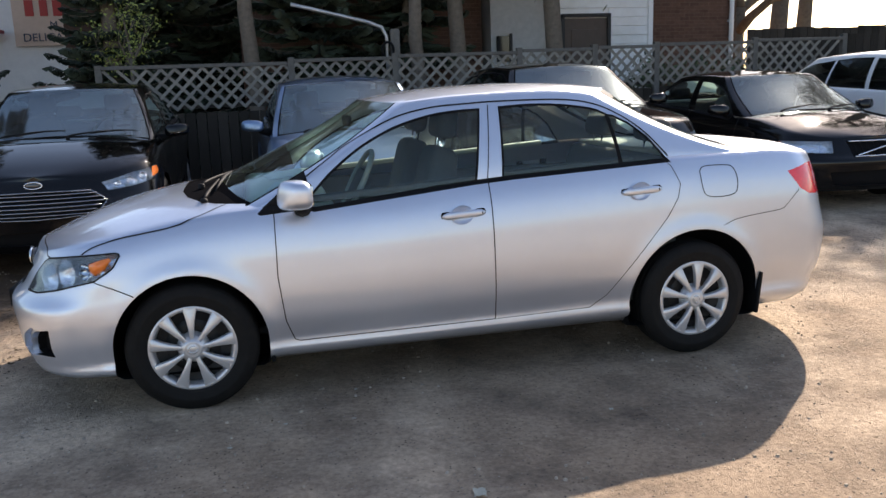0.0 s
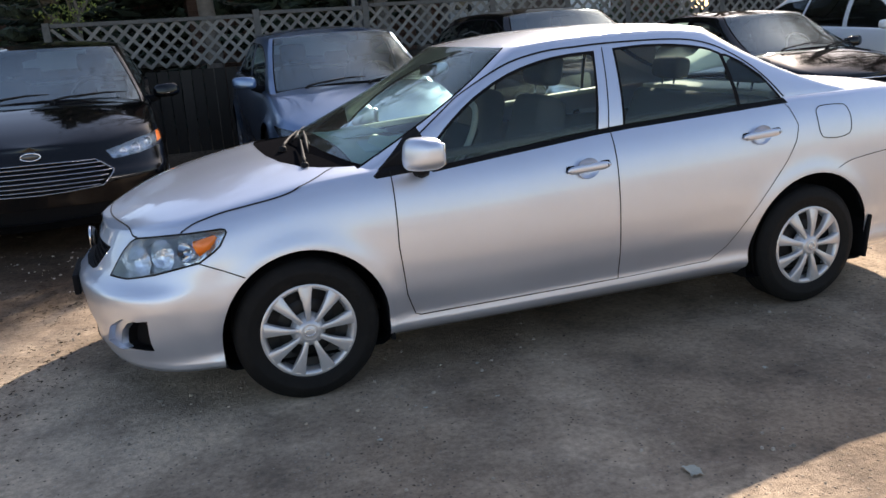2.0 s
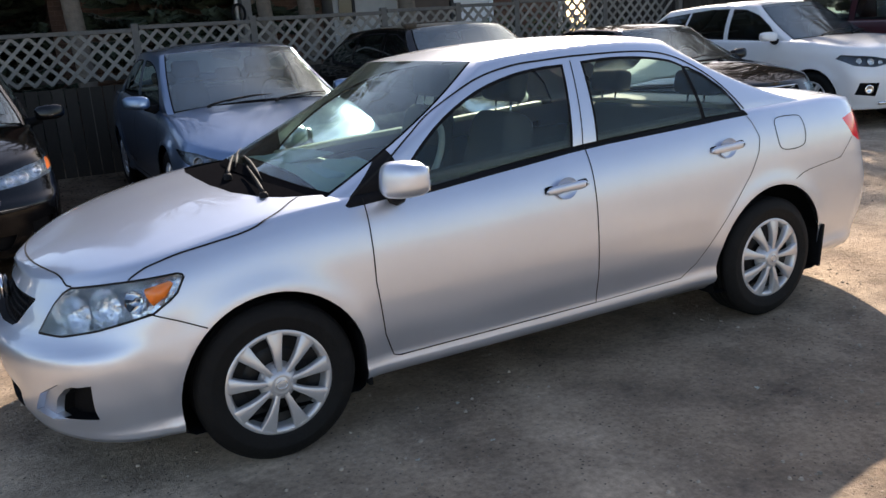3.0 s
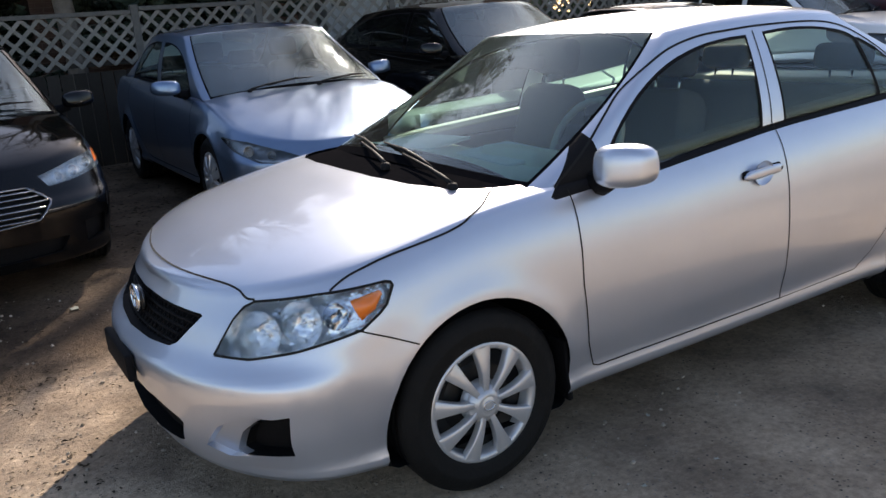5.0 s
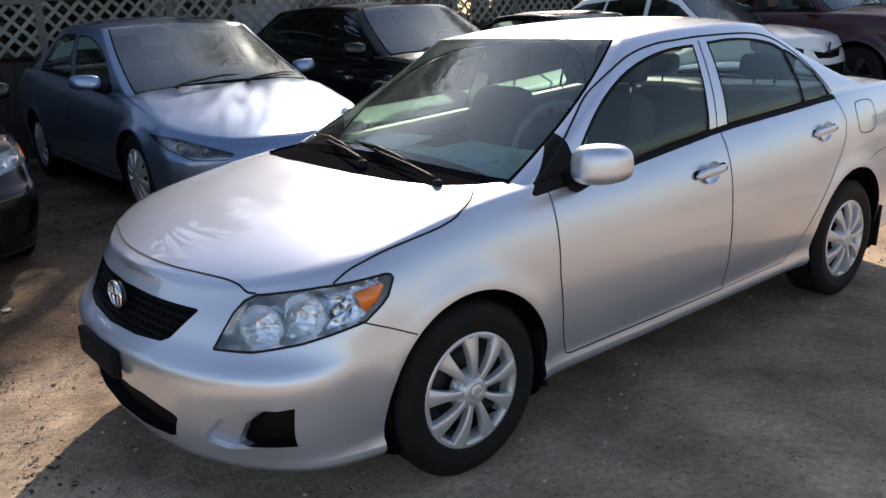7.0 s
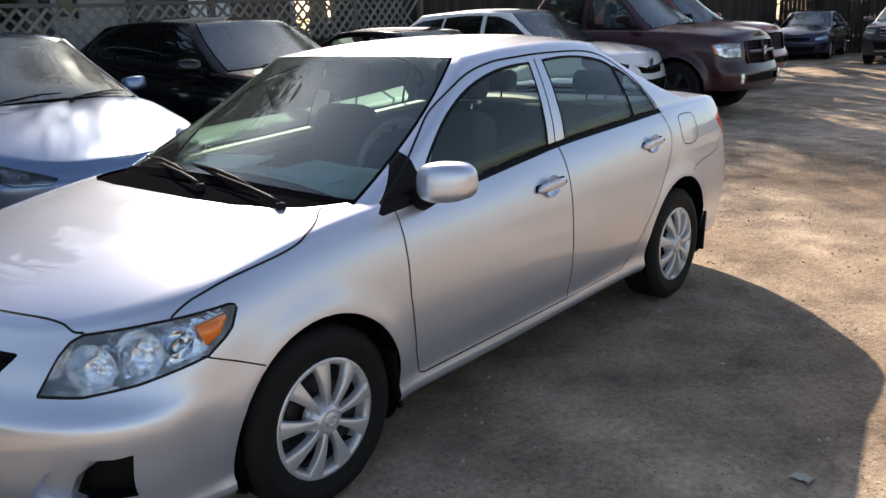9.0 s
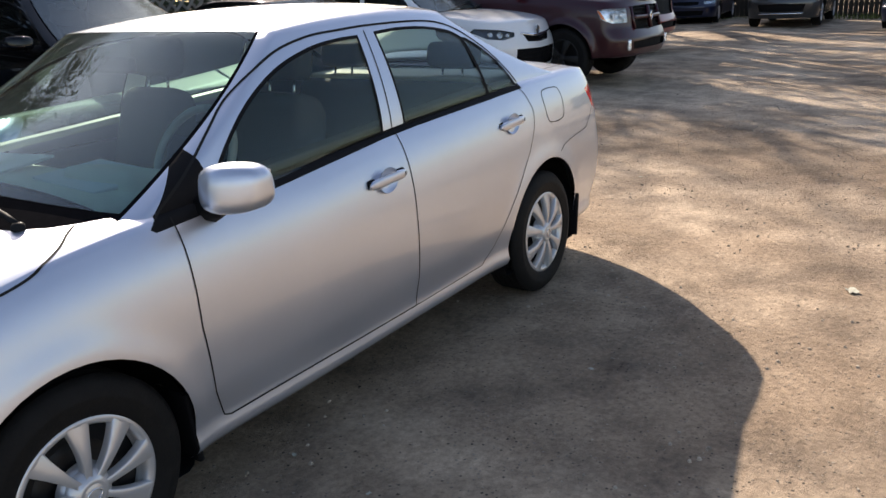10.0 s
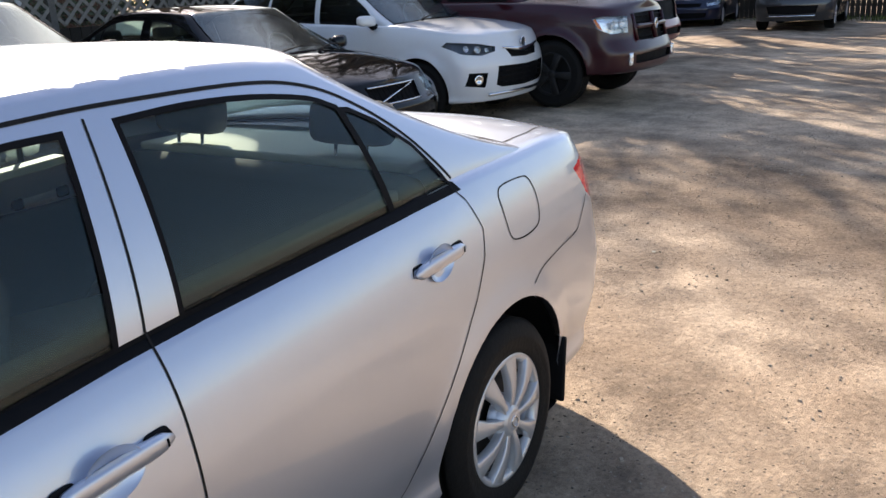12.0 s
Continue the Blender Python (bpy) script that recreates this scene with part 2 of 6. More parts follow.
# ---- ground ----
def ground_mat():
    m = mat("packed_gravel", (0.64, 0.50, 0.36), 0.95, vary=0.40, scale=34, alt=(0.285, 0.222, 0.165), alt_scale=1.7, alt_edge=(0.40, 0.66), spec=0.12)
    nt = m.node_tree
    b = nt.nodes["Principled BSDF"]
    tc = nt.nodes.new("ShaderNodeTexCoord")
    src = b.inputs["Base Color"].links[0].from_socket
    # scattered pebbles, pale and dark
    vo = nt.nodes.new("ShaderNodeTexVoronoi")
    vo.inputs["Scale"].default_value = 55
    nt.links.new(tc.outputs["Object"], vo.inputs["Vector"])
    sep = nt.nodes.new("ShaderNodeSeparateColor")
    nt.links.new(vo.outputs["Color"], sep.inputs[0])
    near = nt.nodes.new("ShaderNodeMapRange")
    near.inputs[1].default_value, near.inputs[2].default_value = 0.30, 0.20
    nt.links.new(vo.outputs["Distance"], near.inputs[0])
    some = nt.nodes.new("ShaderNodeMath")
    some.operation = "GREATER_THAN"
    some.inputs[1].default_value = 0.68
    nt.links.new(sep.outputs[0], some.inputs[0])
    both_ = nt.nodes.new("ShaderNodeMath")
    both_.operation = "MULTIPLY"
    nt.links.new(near.outputs[0], both_.inputs[0])
    nt.links.new(some.outputs[0], both_.inputs[1])
    tone = nt.nodes.new("ShaderNodeValToRGB")
    tone.color_ramp.elements[0].color, tone.color_ramp.elements[1].color = (0.09, 0.078, 0.066, 1), (0.56, 0.48, 0.39, 1)
    nt.links.new(sep.outputs[1], tone.inputs[0])
    mx = nt.nodes.new("ShaderNodeMix")
    mx.data_type = "RGBA"
    nt.links.new(both_.outputs[0], mx.inputs[0])
    nt.links.new(src, mx.inputs[6])
    nt.links.new(tone.outputs[0], mx.inputs[7])
    # damp dark earth in broad patches
    n1 = nt.nodes.new("ShaderNodeTexNoise")
    n1.inputs["Scale"].default_value = 0.28
    n1.inputs["Detail"].default_value = 9
    n1.inputs["Roughness"].default_value = 0.62
    nt.links.new(tc.outputs["Object"], n1.inputs["Vector"])
    r1 = nt.nodes.new("ShaderNodeValToRGB")
    r1.color_ramp.elements[0].position, r1.color_ramp.elements[1].position = 0.44, 0.60
    r1.color_ramp.elements[0].color, r1.color_ramp.elements[1].color = (1, 1, 1, 1), (0.56, 0.53, 0.51, 1)
    nt.links.new(n1.outputs["Fac"], r1.inputs[0])
    mu = nt.nodes.new("ShaderNodeMix")
    mu.data_type, mu.blend_type = "RGBA", "MULTIPLY"
    mu.inputs[0].default_value = 1
    nt.links.new(mx.outputs[2], mu.inputs[6])
    nt.links.new(r1.outputs[0], mu.inputs[7])
    # darker soil along the lattice fence, with the shade there put into its colour
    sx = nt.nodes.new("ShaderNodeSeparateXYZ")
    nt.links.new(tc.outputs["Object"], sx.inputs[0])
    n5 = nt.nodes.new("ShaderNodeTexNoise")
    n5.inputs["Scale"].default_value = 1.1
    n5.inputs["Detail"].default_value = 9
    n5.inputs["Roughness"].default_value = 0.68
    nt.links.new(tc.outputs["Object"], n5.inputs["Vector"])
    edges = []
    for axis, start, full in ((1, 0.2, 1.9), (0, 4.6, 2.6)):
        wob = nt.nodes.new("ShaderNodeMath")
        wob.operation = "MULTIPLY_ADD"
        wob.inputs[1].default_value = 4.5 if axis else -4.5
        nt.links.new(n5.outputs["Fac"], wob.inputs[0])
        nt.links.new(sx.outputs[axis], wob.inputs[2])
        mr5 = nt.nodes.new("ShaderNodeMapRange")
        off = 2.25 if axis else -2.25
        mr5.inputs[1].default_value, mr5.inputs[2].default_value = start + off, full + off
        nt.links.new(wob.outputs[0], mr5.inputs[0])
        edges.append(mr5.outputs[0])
    shade_mask = nt.nodes.new("ShaderNodeMath")
    shade_mask.operation = "MULTIPLY"
    nt.links.new(edges[0], shade_mask.inputs[0])
    nt.links.new(edges[1], shade_mask.inputs[1])
    soil_shade = nt.nodes.new("ShaderNodeMix")
    soil_shade.data_type, soil_shade.blend_type = "RGBA", "MULTIPLY"
    soil_shade.inputs[7].default_value = (0.30, 0.275, 0.26, 1)
    nt.links.new(shade_mask.outputs[0], soil_shade.inputs[0])
    nt.links.new(mu.outputs[2], soil_shade.inputs[6])
    nt.links.new(soil_shade.outputs[2], b.inputs["Base Color"])
    n3 = nt.nodes.new("ShaderNodeTexNoise")
    n3.inputs["Scale"].default_value = 26
    n3.inputs["Detail"].default_value = 9
    n3.inputs["Roughness"].default_value = 0.72
    nt.links.new(tc.outputs["Object"], n3.inputs["Vector"])
    ad = nt.nodes.new("ShaderNodeMath")
    ad.operation = "MULTIPLY_ADD"
    ad.inputs[1].default_value = 0.5
    nt.links.new(both_.outputs[0], ad.inputs[0])
    nt.links.new(n3.outputs["Fac"], ad.inputs[2])
    bp = nt.nodes.new("ShaderNodeBump")
    bp.inputs["Strength"].default_value = 0.8
    bp.inputs["Distance"].default_value = 0.018
    nt.links.new(ad.outputs[0], bp.inputs["Height"])
    nt.links.new(bp.outputs[0], b.inputs["Normal"])
    return m


M_GROUND = ground_mat()
M_STONE = mat("loose_stone", (0.36, 0.30, 0.235), 0.9, vary=0.2, scale=20, island=0.35, spec=0.2)
M_LITTER = mat("dry_leaf_litter", (0.065, 0.048, 0.032), 0.9, vary=0.2, scale=20, island=0.5, spec=0.1)
M_GRASS = mat("grass_blades", (0.10, 0.13, 0.035), 0.8, vary=0.2, scale=10, island=0.4, spec=0.2)


RISE = 0.075


def height(x, y):
    t = min(max((y - 0.9) / 2.0, 0), 1)
    return RISE * t * t * (3 - 2 * t) + 0.007 * noise.noise((x * 1.1, y * 1.1, 0)) + 0.005 * noise.noise((x * 3.3, y * 3.3, 5))


def ground():
    fine_x, fine_y = np.arange(-7, 14.01, 0.09), np.arange(-6, 6.01, 0.09)
    gx = np.concatenate([[-400, -200, -100, -50, -30, -18, -12, -9], fine_x, [15, 17, 20, 24, 28, 34, 45, 70, 120, 220, 420]])
    gy = np.concatenate([[-400, -200, -100, -50, -25, -14, -9, -7], fine_y, [7, 9, 12, 17, 25, 40, 70, 120, 220, 420]])
    verts = [(x, y, height(x, y) if -8 < x < 15 and -7 < y < 7 else height(0, y) if y > 0.9 else 0.0) for y in gy for x in gx]
    w = len(gx)
    faces = [(j * w + i, j * w + i + 1, (j + 1) * w + i + 1, (j + 1) * w + i) for j in range(len(gy) - 1) for i in range(w - 1)]
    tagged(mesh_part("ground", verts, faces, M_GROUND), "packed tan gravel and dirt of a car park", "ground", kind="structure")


def loose_stones():
    rnd = random.Random(3)
    verts, faces = [], []
    for i in range(13000):
        if i < 8500:
            x, y = rnd.uniform(-5, 8), rnd.uniform(-3.4, 2.6)
        else:
            x, y = rnd.uniform(1, 18), rnd.uniform(-5, 2.5)
        if noise.noise((x * 1.3, y * 1.3, 9)) + 0.5 * noise.noise((x * 4, y * 4, 2)) < rnd.uniform(-0.25, 0.35):
            continue
        r = 0.003 + 0.009 * rnd.random() ** 3
        z = height(x, y)
        k = len(verts)
        a0 = rnd.uniform(0, 6.3)
        for j in range(5):
            a = a0 + j * 1.257
            q = r * rnd.uniform(0.7, 1.2)
            verts.append((x + q * math.cos(a), y + q * math.sin(a), z - 0.002))
        for j in range(5):
            a = a0 + j * 1.257 + 0.2
            q = r * rnd.uniform(0.4, 0.75)
            verts.append((x + q * math.cos(a), y + q * math.sin(a), z + r * rnd.uniform(0.5, 0.9)))
        faces.append((k + 5, k + 6, k + 7, k + 8, k + 9))
        for j in range(5):
            n = (j + 1) % 5
            faces.append((k + j, k + n, k + 5 + n, k + 5 + j))
    tagged(mesh_part("loose_gravel", verts, faces, M_STONE, smooth=False), "scattered small stones lying on the dirt", "gravel", kind="stuff")


LITTER_SPOTS = [(5.6, -1.2), (4.4, -0.5), (6.9, -1.6), (5.0, -2.4), (3.5, -1.8), (7.6, -0.4)]


def leaf_litter():
    rnd = random.Random(5)
    verts, faces = [], []
    for i in range(44000):
        if i < 7000:
            x, y = rnd.gauss(-3.0, 0.8), rnd.gauss(1.2, 0.9)
            if noise.noise((x * 2.2, y * 2.2, 4)) + 0.5 * noise.noise((x * 7, y * 7, 7)) < rnd.uniform(-0.1, 0.5):
                continue
        elif i < 22000:
            x, y = rnd.uniform(-7, 9), 7.6 - 4.6 * rnd.random() ** 1.3
        else:
            x, y = (rnd.uniform(-4, 14) if i < 30000 else rnd.uniform(1, 11)), rnd.uniform(-3.5, 2.5)
            if noise.noise((x * 1.1, y * 1.1, 4)) + 0.5 * noise.noise((x * 4, y * 4, 7)) < rnd.uniform(-0.1, 0.6):
                continue
        if i >= 38000:
            cx, cy = LITTER_SPOTS[i % len(LITTER_SPOTS)]
            x, y = rnd.gauss(cx, 0.55), rnd.gauss(cy, 0.32)
        s = rnd.uniform(0.005, 0.016) * (1.0 if i < 7000 else 1.7 if i < 22000 else 0.6)
        a = rnd.uniform(0, 6.3)
        z = height(x, y) + 0.003
        c, d = math.cos(a) * s, math.sin(a) * s
        e = rnd.uniform(0.25, 0.5)
        k = len(verts)
        verts += [(x - c, y - d, z), (x + d * e, y - c * e, z + s * rnd.uniform(0, 0.5)), (x + c, y + d, z + s * 0.2), (x - d * e, y + c * e, z + s * rnd.uniform(0, 0.5))]
        faces.append((k, k + 1, k + 2, k + 3))
    tagged(mesh_part("leaf_litter", verts, faces, M_LITTER, smooth=False), "brown dry leaf bits and bark on the dirt", "leaf litter", kind="stuff")


def grass_strip():
    rnd = random.Random(7)
    verts, faces = [], []
    for i in range(5000):
        x, y = (rnd.uniform(26.3, 27.6), rnd.uniform(-12, 7.5)) if i < 3400 else (rnd.uniform(9, 27), rnd.uniform(7.1, 7.6))
        h, a = rnd.uniform(0.06, 0.22), rnd.uniform(0, 6.3)
        c, d = math.cos(a) * 0.012, math.sin(a) * 0.012
        k = len(verts)
        verts += [(x - c, y - d, 0), (x + c, y + d, 0), (x + rnd.uniform(-0.06, 0.06), y + rnd.uniform(-0.06, 0.06), h)]
        faces.append((k, k + 1, k + 2))
    tagged(mesh_part("grass", verts, faces, M_GRASS, smooth=False), "sunlit weedy grass along the fence foot", "grass", kind="stuff")


ground()

# ---- buildings behind the fence ----
M_LATTICE = mat("weathered_lattice", (0.215, 0.20, 0.175), 0.85, vary=0.2, scale=25, bump=0.2, bump_scale=120, rand=0.2, spec=0.2)
# base colour kept near black, taking in the tree shade under the lattice
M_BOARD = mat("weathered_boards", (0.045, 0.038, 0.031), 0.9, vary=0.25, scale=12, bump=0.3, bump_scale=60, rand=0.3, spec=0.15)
M_POST = mat("grey_fence_post", (0.13, 0.122, 0.11), 0.85, vary=0.25, scale=15, bump=0.25, bump_scale=80, spec=0.2)
M_BRICK = mat("brown_brick", (0.17, 0.085, 0.06), 0.9, vary=0.2, scale=30, rand=0.25, bump=0.2, bump_scale=90, spec=0.2)
M_MORTAR = mat("grey_mortar", (0.15, 0.115, 0.095), 0.95, vary=0.2, scale=14, bump=0.15, bump_scale=80, spec=0.1)
M_SIDING = mat("white_siding", (0.78, 0.79, 0.80), 0.6, vary=0.05, scale=5, alt=(0.68, 0.68, 0.67), alt_scale=1.2, spec=0.3)
M_STUCCO = mat("pale_rendered_wall", (0.74, 0.72, 0.69), 0.9, vary=0.08, scale=4, bump=0.1, bump_scale=50)
M_BLOCK = mat("grey_concrete_block", (0.42, 0.42, 0.41), 0.9, vary=0.12, scale=9, bump=0.2, bump_scale=70)
M_DOORP = mat("dark_brown_door_paint", (0.07, 0.048, 0.036), 0.6, vary=0.15, scale=7)
M_ROOF = mat("dark_shingles", (0.05, 0.047, 0.045), 0.9, vary=0.3, scale=12, bump=0.3, bump_scale=30)
M_SIGN = mat("faded_sign_board", (0.62, 0.45, 0.34), 0.7, vary=0.08, scale=6)
M_SIGNRED = mat("sign_red", (0.42, 0.04, 0.03), 0.6)
M_PANE = mat("dark_window_pane", (0.02, 0.022, 0.025), 0.08, spec=0.6)
M_PIPE = mat("galvanised_pipe", (0.5, 0.5, 0.5), 0.4, 0.7, vary=0.15, scale=20)


def brick_mat():
    m = mat("brown_brick_wall", (0.13, 0.075, 0.055), 0.9, vary=0.25, scale=9, spec=0.2)
    nt = m.node_tree
    b = nt.nodes["Principled BSDF"]
    src = b.inputs["Base Color"].links[0].from_socket
    tc = nt.nodes.new("ShaderNodeTexCoord")
    sp = nt.nodes.new("ShaderNodeSeparateXYZ")
    cb = nt.nodes.new("ShaderNodeCombineXYZ")
    ad = nt.nodes.new("ShaderNodeMath")
    nt.links.new(tc.outputs["Object"], sp.inputs[0])
    nt.links.new(sp.outputs[0], ad.inputs[0])
    nt.links.new(sp.outputs[1], ad.inputs[1])
    nt.links.new(ad.outputs[0], cb.inputs[0])
    nt.links.new(sp.outputs[2], cb.inputs[1])
    br = nt.nodes.new("ShaderNodeTexBrick")
    br.inputs["Scale"].default_value = 1.0
    br.inputs["Brick Width"].default_value = 0.225
    br.inputs["Row Height"].default_value = 0.075
    br.inputs["Mortar Size"].default_value = 0.006
    br.inputs["Color1"].default_value, br.inputs["Color2"].default_value = (1, 1, 1, 1), (0.75, 0.75, 0.75, 1)
    br.inputs["Mortar"].default_value = (1.1, 1.2, 1.25, 1)
    nt.links.new(cb.outputs[0], br.inputs["Vector"])
    mu = nt.nodes.new("ShaderNodeMix")
    mu.data_type, mu.blend_type = "RGBA", "MULTIPLY"
    mu.inputs[0].default_value = 1
    nt.links.new(src, mu.inputs[6])
    nt.links.new(br.outputs["Color"], mu.inputs[7])
    nt.links.new(mu.outputs[2], b.inputs["Base Color"])
    bp = nt.nodes.new("ShaderNodeBump")
    bp.invert = True
    bp.inputs["Strength"].default_value = 0.6
    bp.inputs["Distance"].default_value = 0.01
    nt.links.new(br.outputs["Fac"], bp.inputs["Height"])
    nt.links.new(bp.outputs[0], b.inputs["Normal"])
    return m


M_BRICKWALL = brick_mat()


def wall_part(name, x0, x1, y0, y1, z0, z1, m, parent, label=""):
    return part(name, box_bm(x1 - x0, y1 - y0, z1 - z0, ((x0 + x1) / 2, (y0 + y1) / 2, (z0 + z1) / 2)), m, parent, label, smooth=False)


def brick_house(x0, x1, y0, y1, h, label):
    root = thing("brick_house", label, "house")
    wall_part("wall", x0, x1, y0, y1, 0, h, M_BRICKWALL, root, "brown brick wall")
    wall_part("roof", x0 - 0.3, x1 + 0.3, y0 - 0.3, y1 + 0.3, h, h + 0.25, M_ROOF, root)
    return root


def white_house():
    root = thing("white_house", "white clapboard house with a dark brown door", "house")
    x0, x1, y = 5.1, 7.06, 11.0
    wall_part("wall", x0, x1, y, y + 6, 0, 4.6, M_SIDING, root, "white siding wall")
    wall_part("block_wall", 3.78, x0, y + 0.25, y + 6, 0, 3.2, M_BLOCK, root, "grey concrete block wall")
    wall_part("roof", 3.5, x1 + 0.3, y - 0.3, y + 6.2, 4.6, 4.85, M_ROOF, root)
    k = 0
    z = 0.9
    while z < 4.4:
        for a, b in ((x0, 5.16), (6.14, x1)) if z < 2.66 else ((x0, x1),):
            part("clapboard", box_bm(b - a, 0.03, 0.165, ((a + b) / 2, y - 0.012, z + 0.085), 0.006, 1, rot=None), M_SIDING, root, smooth=False)
        z += 0.175
    d = new("door")
    d.parent = root
    tagged(d, "dark brown panelled door")
    part("door_leaf", box_bm(0.90, 0.05, 2.2, (5.65, y - 0.005, 1.54), 0.008), M_DOORP, d, smooth=False)
    for zz in (1.0, 2.05):
        part("door_panel", box_bm(0.62, 0.02, 0.75, (5.65, y - 0.035, zz), 0.006), M_DOORP, d, smooth=False)
    for sx in (5.165, 6.135):
        part("door_frame", box_bm(0.07, 0.08, 2.28, (sx, y - 0.03, 1.56), 0.006), M_DARK, d, smooth=False)
    part("door_frame", box_bm(1.04, 0.08, 0.07, (5.65, y - 0.03, 2.69), 0.006), M_DARK, d, smooth=False)
    w = new("window")
    w.parent = root
    part("pane", box_bm(0.26, 0.03, 0.5, (4.02, y + 0.235, 2.1)), M_PANE, w, smooth=False)
    part("window_frame", box_bm(0.05, 0.06, 0.58, (4.18, y + 0.225, 2.1)), M_DARK, w, smooth=False)
    # corner board
    part("corner_board", box_bm(0.10, 0.06, 4.5, (x1 - 0.03, y - 0.03, 2.3), 0.006), M_SIDING, root, smooth=False)


def shop():
    root = thing("shop", "pale rendered shop building with a painted sign board", "building")
    wall_part("wall", -16, -5.2, 20, 28, 0, 5.6, M_STUCCO, root, "pale rendered wall")
    wall_part("annex", -5.2, -4.2, 19.2, 28, 0, 3.6, M_SIDING, root, "bright white annex wall")
    wall_part("roof", -16.3, -5.0, 19.8, 28.2, 5.6, 5.8, M_ROOF, root)
    sign = new("sign")
    sign.parent = root
    tagged(sign, "faded pinkish sign board with red and black lettering")
    part("sign_board", box_bm(3.0, 0.06, 1.35, (-5.35, 19.9, 3.50), 0.01), M_SIGN, sign, smooth=False)
    for k, (w, h) in enumerate(((0.10, 0.42), (0.09, 0.42), (0.12, 0.42), (0.1, 0.42), (0.1, 0.42))):
        part("red_bar", box_bm(w * 2.2, 0.02, h, (-6.42 + 0.36 * k, 19.86, 3.80), 0.01), M_SIGNRED, sign, smooth=False)
    for txt, x, z, s in (("M", -5.95, 3.28, 0.26), ("DELICA", -6.65, 2.94, 0.30)):
        cu = bpy.data.curves.new("lettering", "FONT")
        cu.body = txt
        cu.size = s
        cu.extrude = 0.006
        cu.materials.append(M_INK)
        ob = new("lettering", cu)
        ob.parent = sign
        ob.matrix_local = pose(x, 19.855, z, 90, 0, 0)
    aw = box_bm(2.4, 0.6, 0.08, (-8.3, 19.6, 3.2), 0.01, rot=None)
    part("awning", aw, M_SIGNRED, root, "faded red awning")


shop()
white_house()
brick_house(-1.0, 3.7, 11.6, 18, 5.4, "dark brown brick house behind the fence")
brick_house(7.15, 9.6, 12.0, 18, 5.0, "brown brick house with a white downpipe")
brick_house(-4.6, -0.9, 14.5, 20, 5.5, "shaded brick house among trees")


def downpipe():
    root = thing("downpipe", "white metal downpipe on the brick wall", "downpipe")
    mesh_part("pipe", *tube([(9.45, 11.93, 0), (9.45, 11.93, 4.9)], 0.05, 10), M_SIDING, root)
    for z in (1.2, 2.6, 4.0):
        part("bracket", box_bm(0.16, 0.05, 0.05, (9.45, 11.96, z), 0.006), M_PIPE, root)


downpipe()


def bent_pipe():
    root = thing("bent_pipe", "galvanised bent pipe rail on a short post", "pipe")
    mesh_part("rail", *tube([(-0.2, 8.6, 2.75), (0.35, 8.6, 2.62), (1.0, 8.6, 2.46), (1.2, 8.6, 2.38), (1.27, 8.6, 2.24), (1.27, 8.6, 1.2)], 0.03, 8), M_PIPE, root)
    part("post", box_bm(0.14, 0.14, 2.35, (1.40, 8.6, 1.175), 0.01), M_POST, root)
    mesh_part("hose_coil", *tube([(1.27 + 0.09 * math.cos(a), 8.52, 2.02 + 0.13 * math.sin(a)) for a in np.linspace(0, 2 * math.pi, 24)], 0.02, 6), M_TRIM, root)


bent_pipe()

# ---- trees ----
M_BARK = mat("grey_bark", (0.16, 0.135, 0.11), 0.95, vary=0.3, scale=14, bump=0.6, bump_scale=40, spec=0.1)
M_NEEDLE = mat("spruce_needles", (0.045, 0.062, 0.042), 0.7, vary=0.2, scale=6, island=0.4, spec=0.3)
M_LEAF = mat("young_leaves", (0.22, 0.26, 0.06), 0.6, vary=0.2, scale=6, island=0.4, spec=0.3)
M_LEAFD = mat("dark_evergreen_leaves", (0.060, 0.080, 0.038), 0.6, vary=0.2, scale=6, island=0.5, spec=0.3)


def joined(pieces):
    verts, faces = [], []
    for v, f in pieces:
        k = len(verts)
        verts += [tuple(p) for p in v]
        faces += [tuple(i + k for i in q) for q in f]
    return verts, faces


def branch(rnd, p, d, length, r, level, out, tips, bend=0.35, up=0.12, deep=3):
    pts, radii = [p], [r]
    n = 5
    for i in range(n):
        d = (d + Vector((rnd.uniform(-1, 1), rnd.uniform(-1, 1), rnd.uniform(-1, 1) + up * 2)) * bend * 0.45).normalized()
        p = p + d * length / n
        pts.append(p)
        radii.append(max(r * (1 - 0.13 * (i + 1)), 0.004))
    out.append(tube(pts, radii, 7 if level < 2 else 4))
    if level >= deep or length < 0.35:
        tips.append((p, d))
        return
    for i in range(rnd.randint(3, 4)):
        k = rnd.randint(2, n)
        e = (d + Vector((rnd.uniform(-1, 1), rnd.uniform(-1, 1), rnd.uniform(-0.5, 0.9))) * 0.95).normalized()
        branch(rnd, pts[k], e, length * rnd.uniform(0.5, 0.75), radii[k] * 0.65, level + 1, out, tips, bend, up, deep)
    tips.append((p, d))


def leaf_cloud(rnd, centres, count, spread, size):
    verts, faces = [], []
    for i in range(count):
        c = centres[rnd.randrange(len(centres))]
        p = Vector(c) + Vector((rnd.gauss(0, spread), rnd.gauss(0, spread), rnd.gauss(0, spread * 0.8)))
        a = Vector((rnd.uniform(-1, 1), rnd.uniform(-1, 1), rnd.uniform(-1, 1))).normalized()
        b = a.orthogonal().normalized()
        s = size * rnd.uniform(0.6, 1.3)
        k = len(verts)
        verts += [p - a * s, p + b * s * 0.4, p + a * s, p - b * s * 0.4]
        faces.append((k, k + 1, k + 2, k + 3))
    return verts, faces


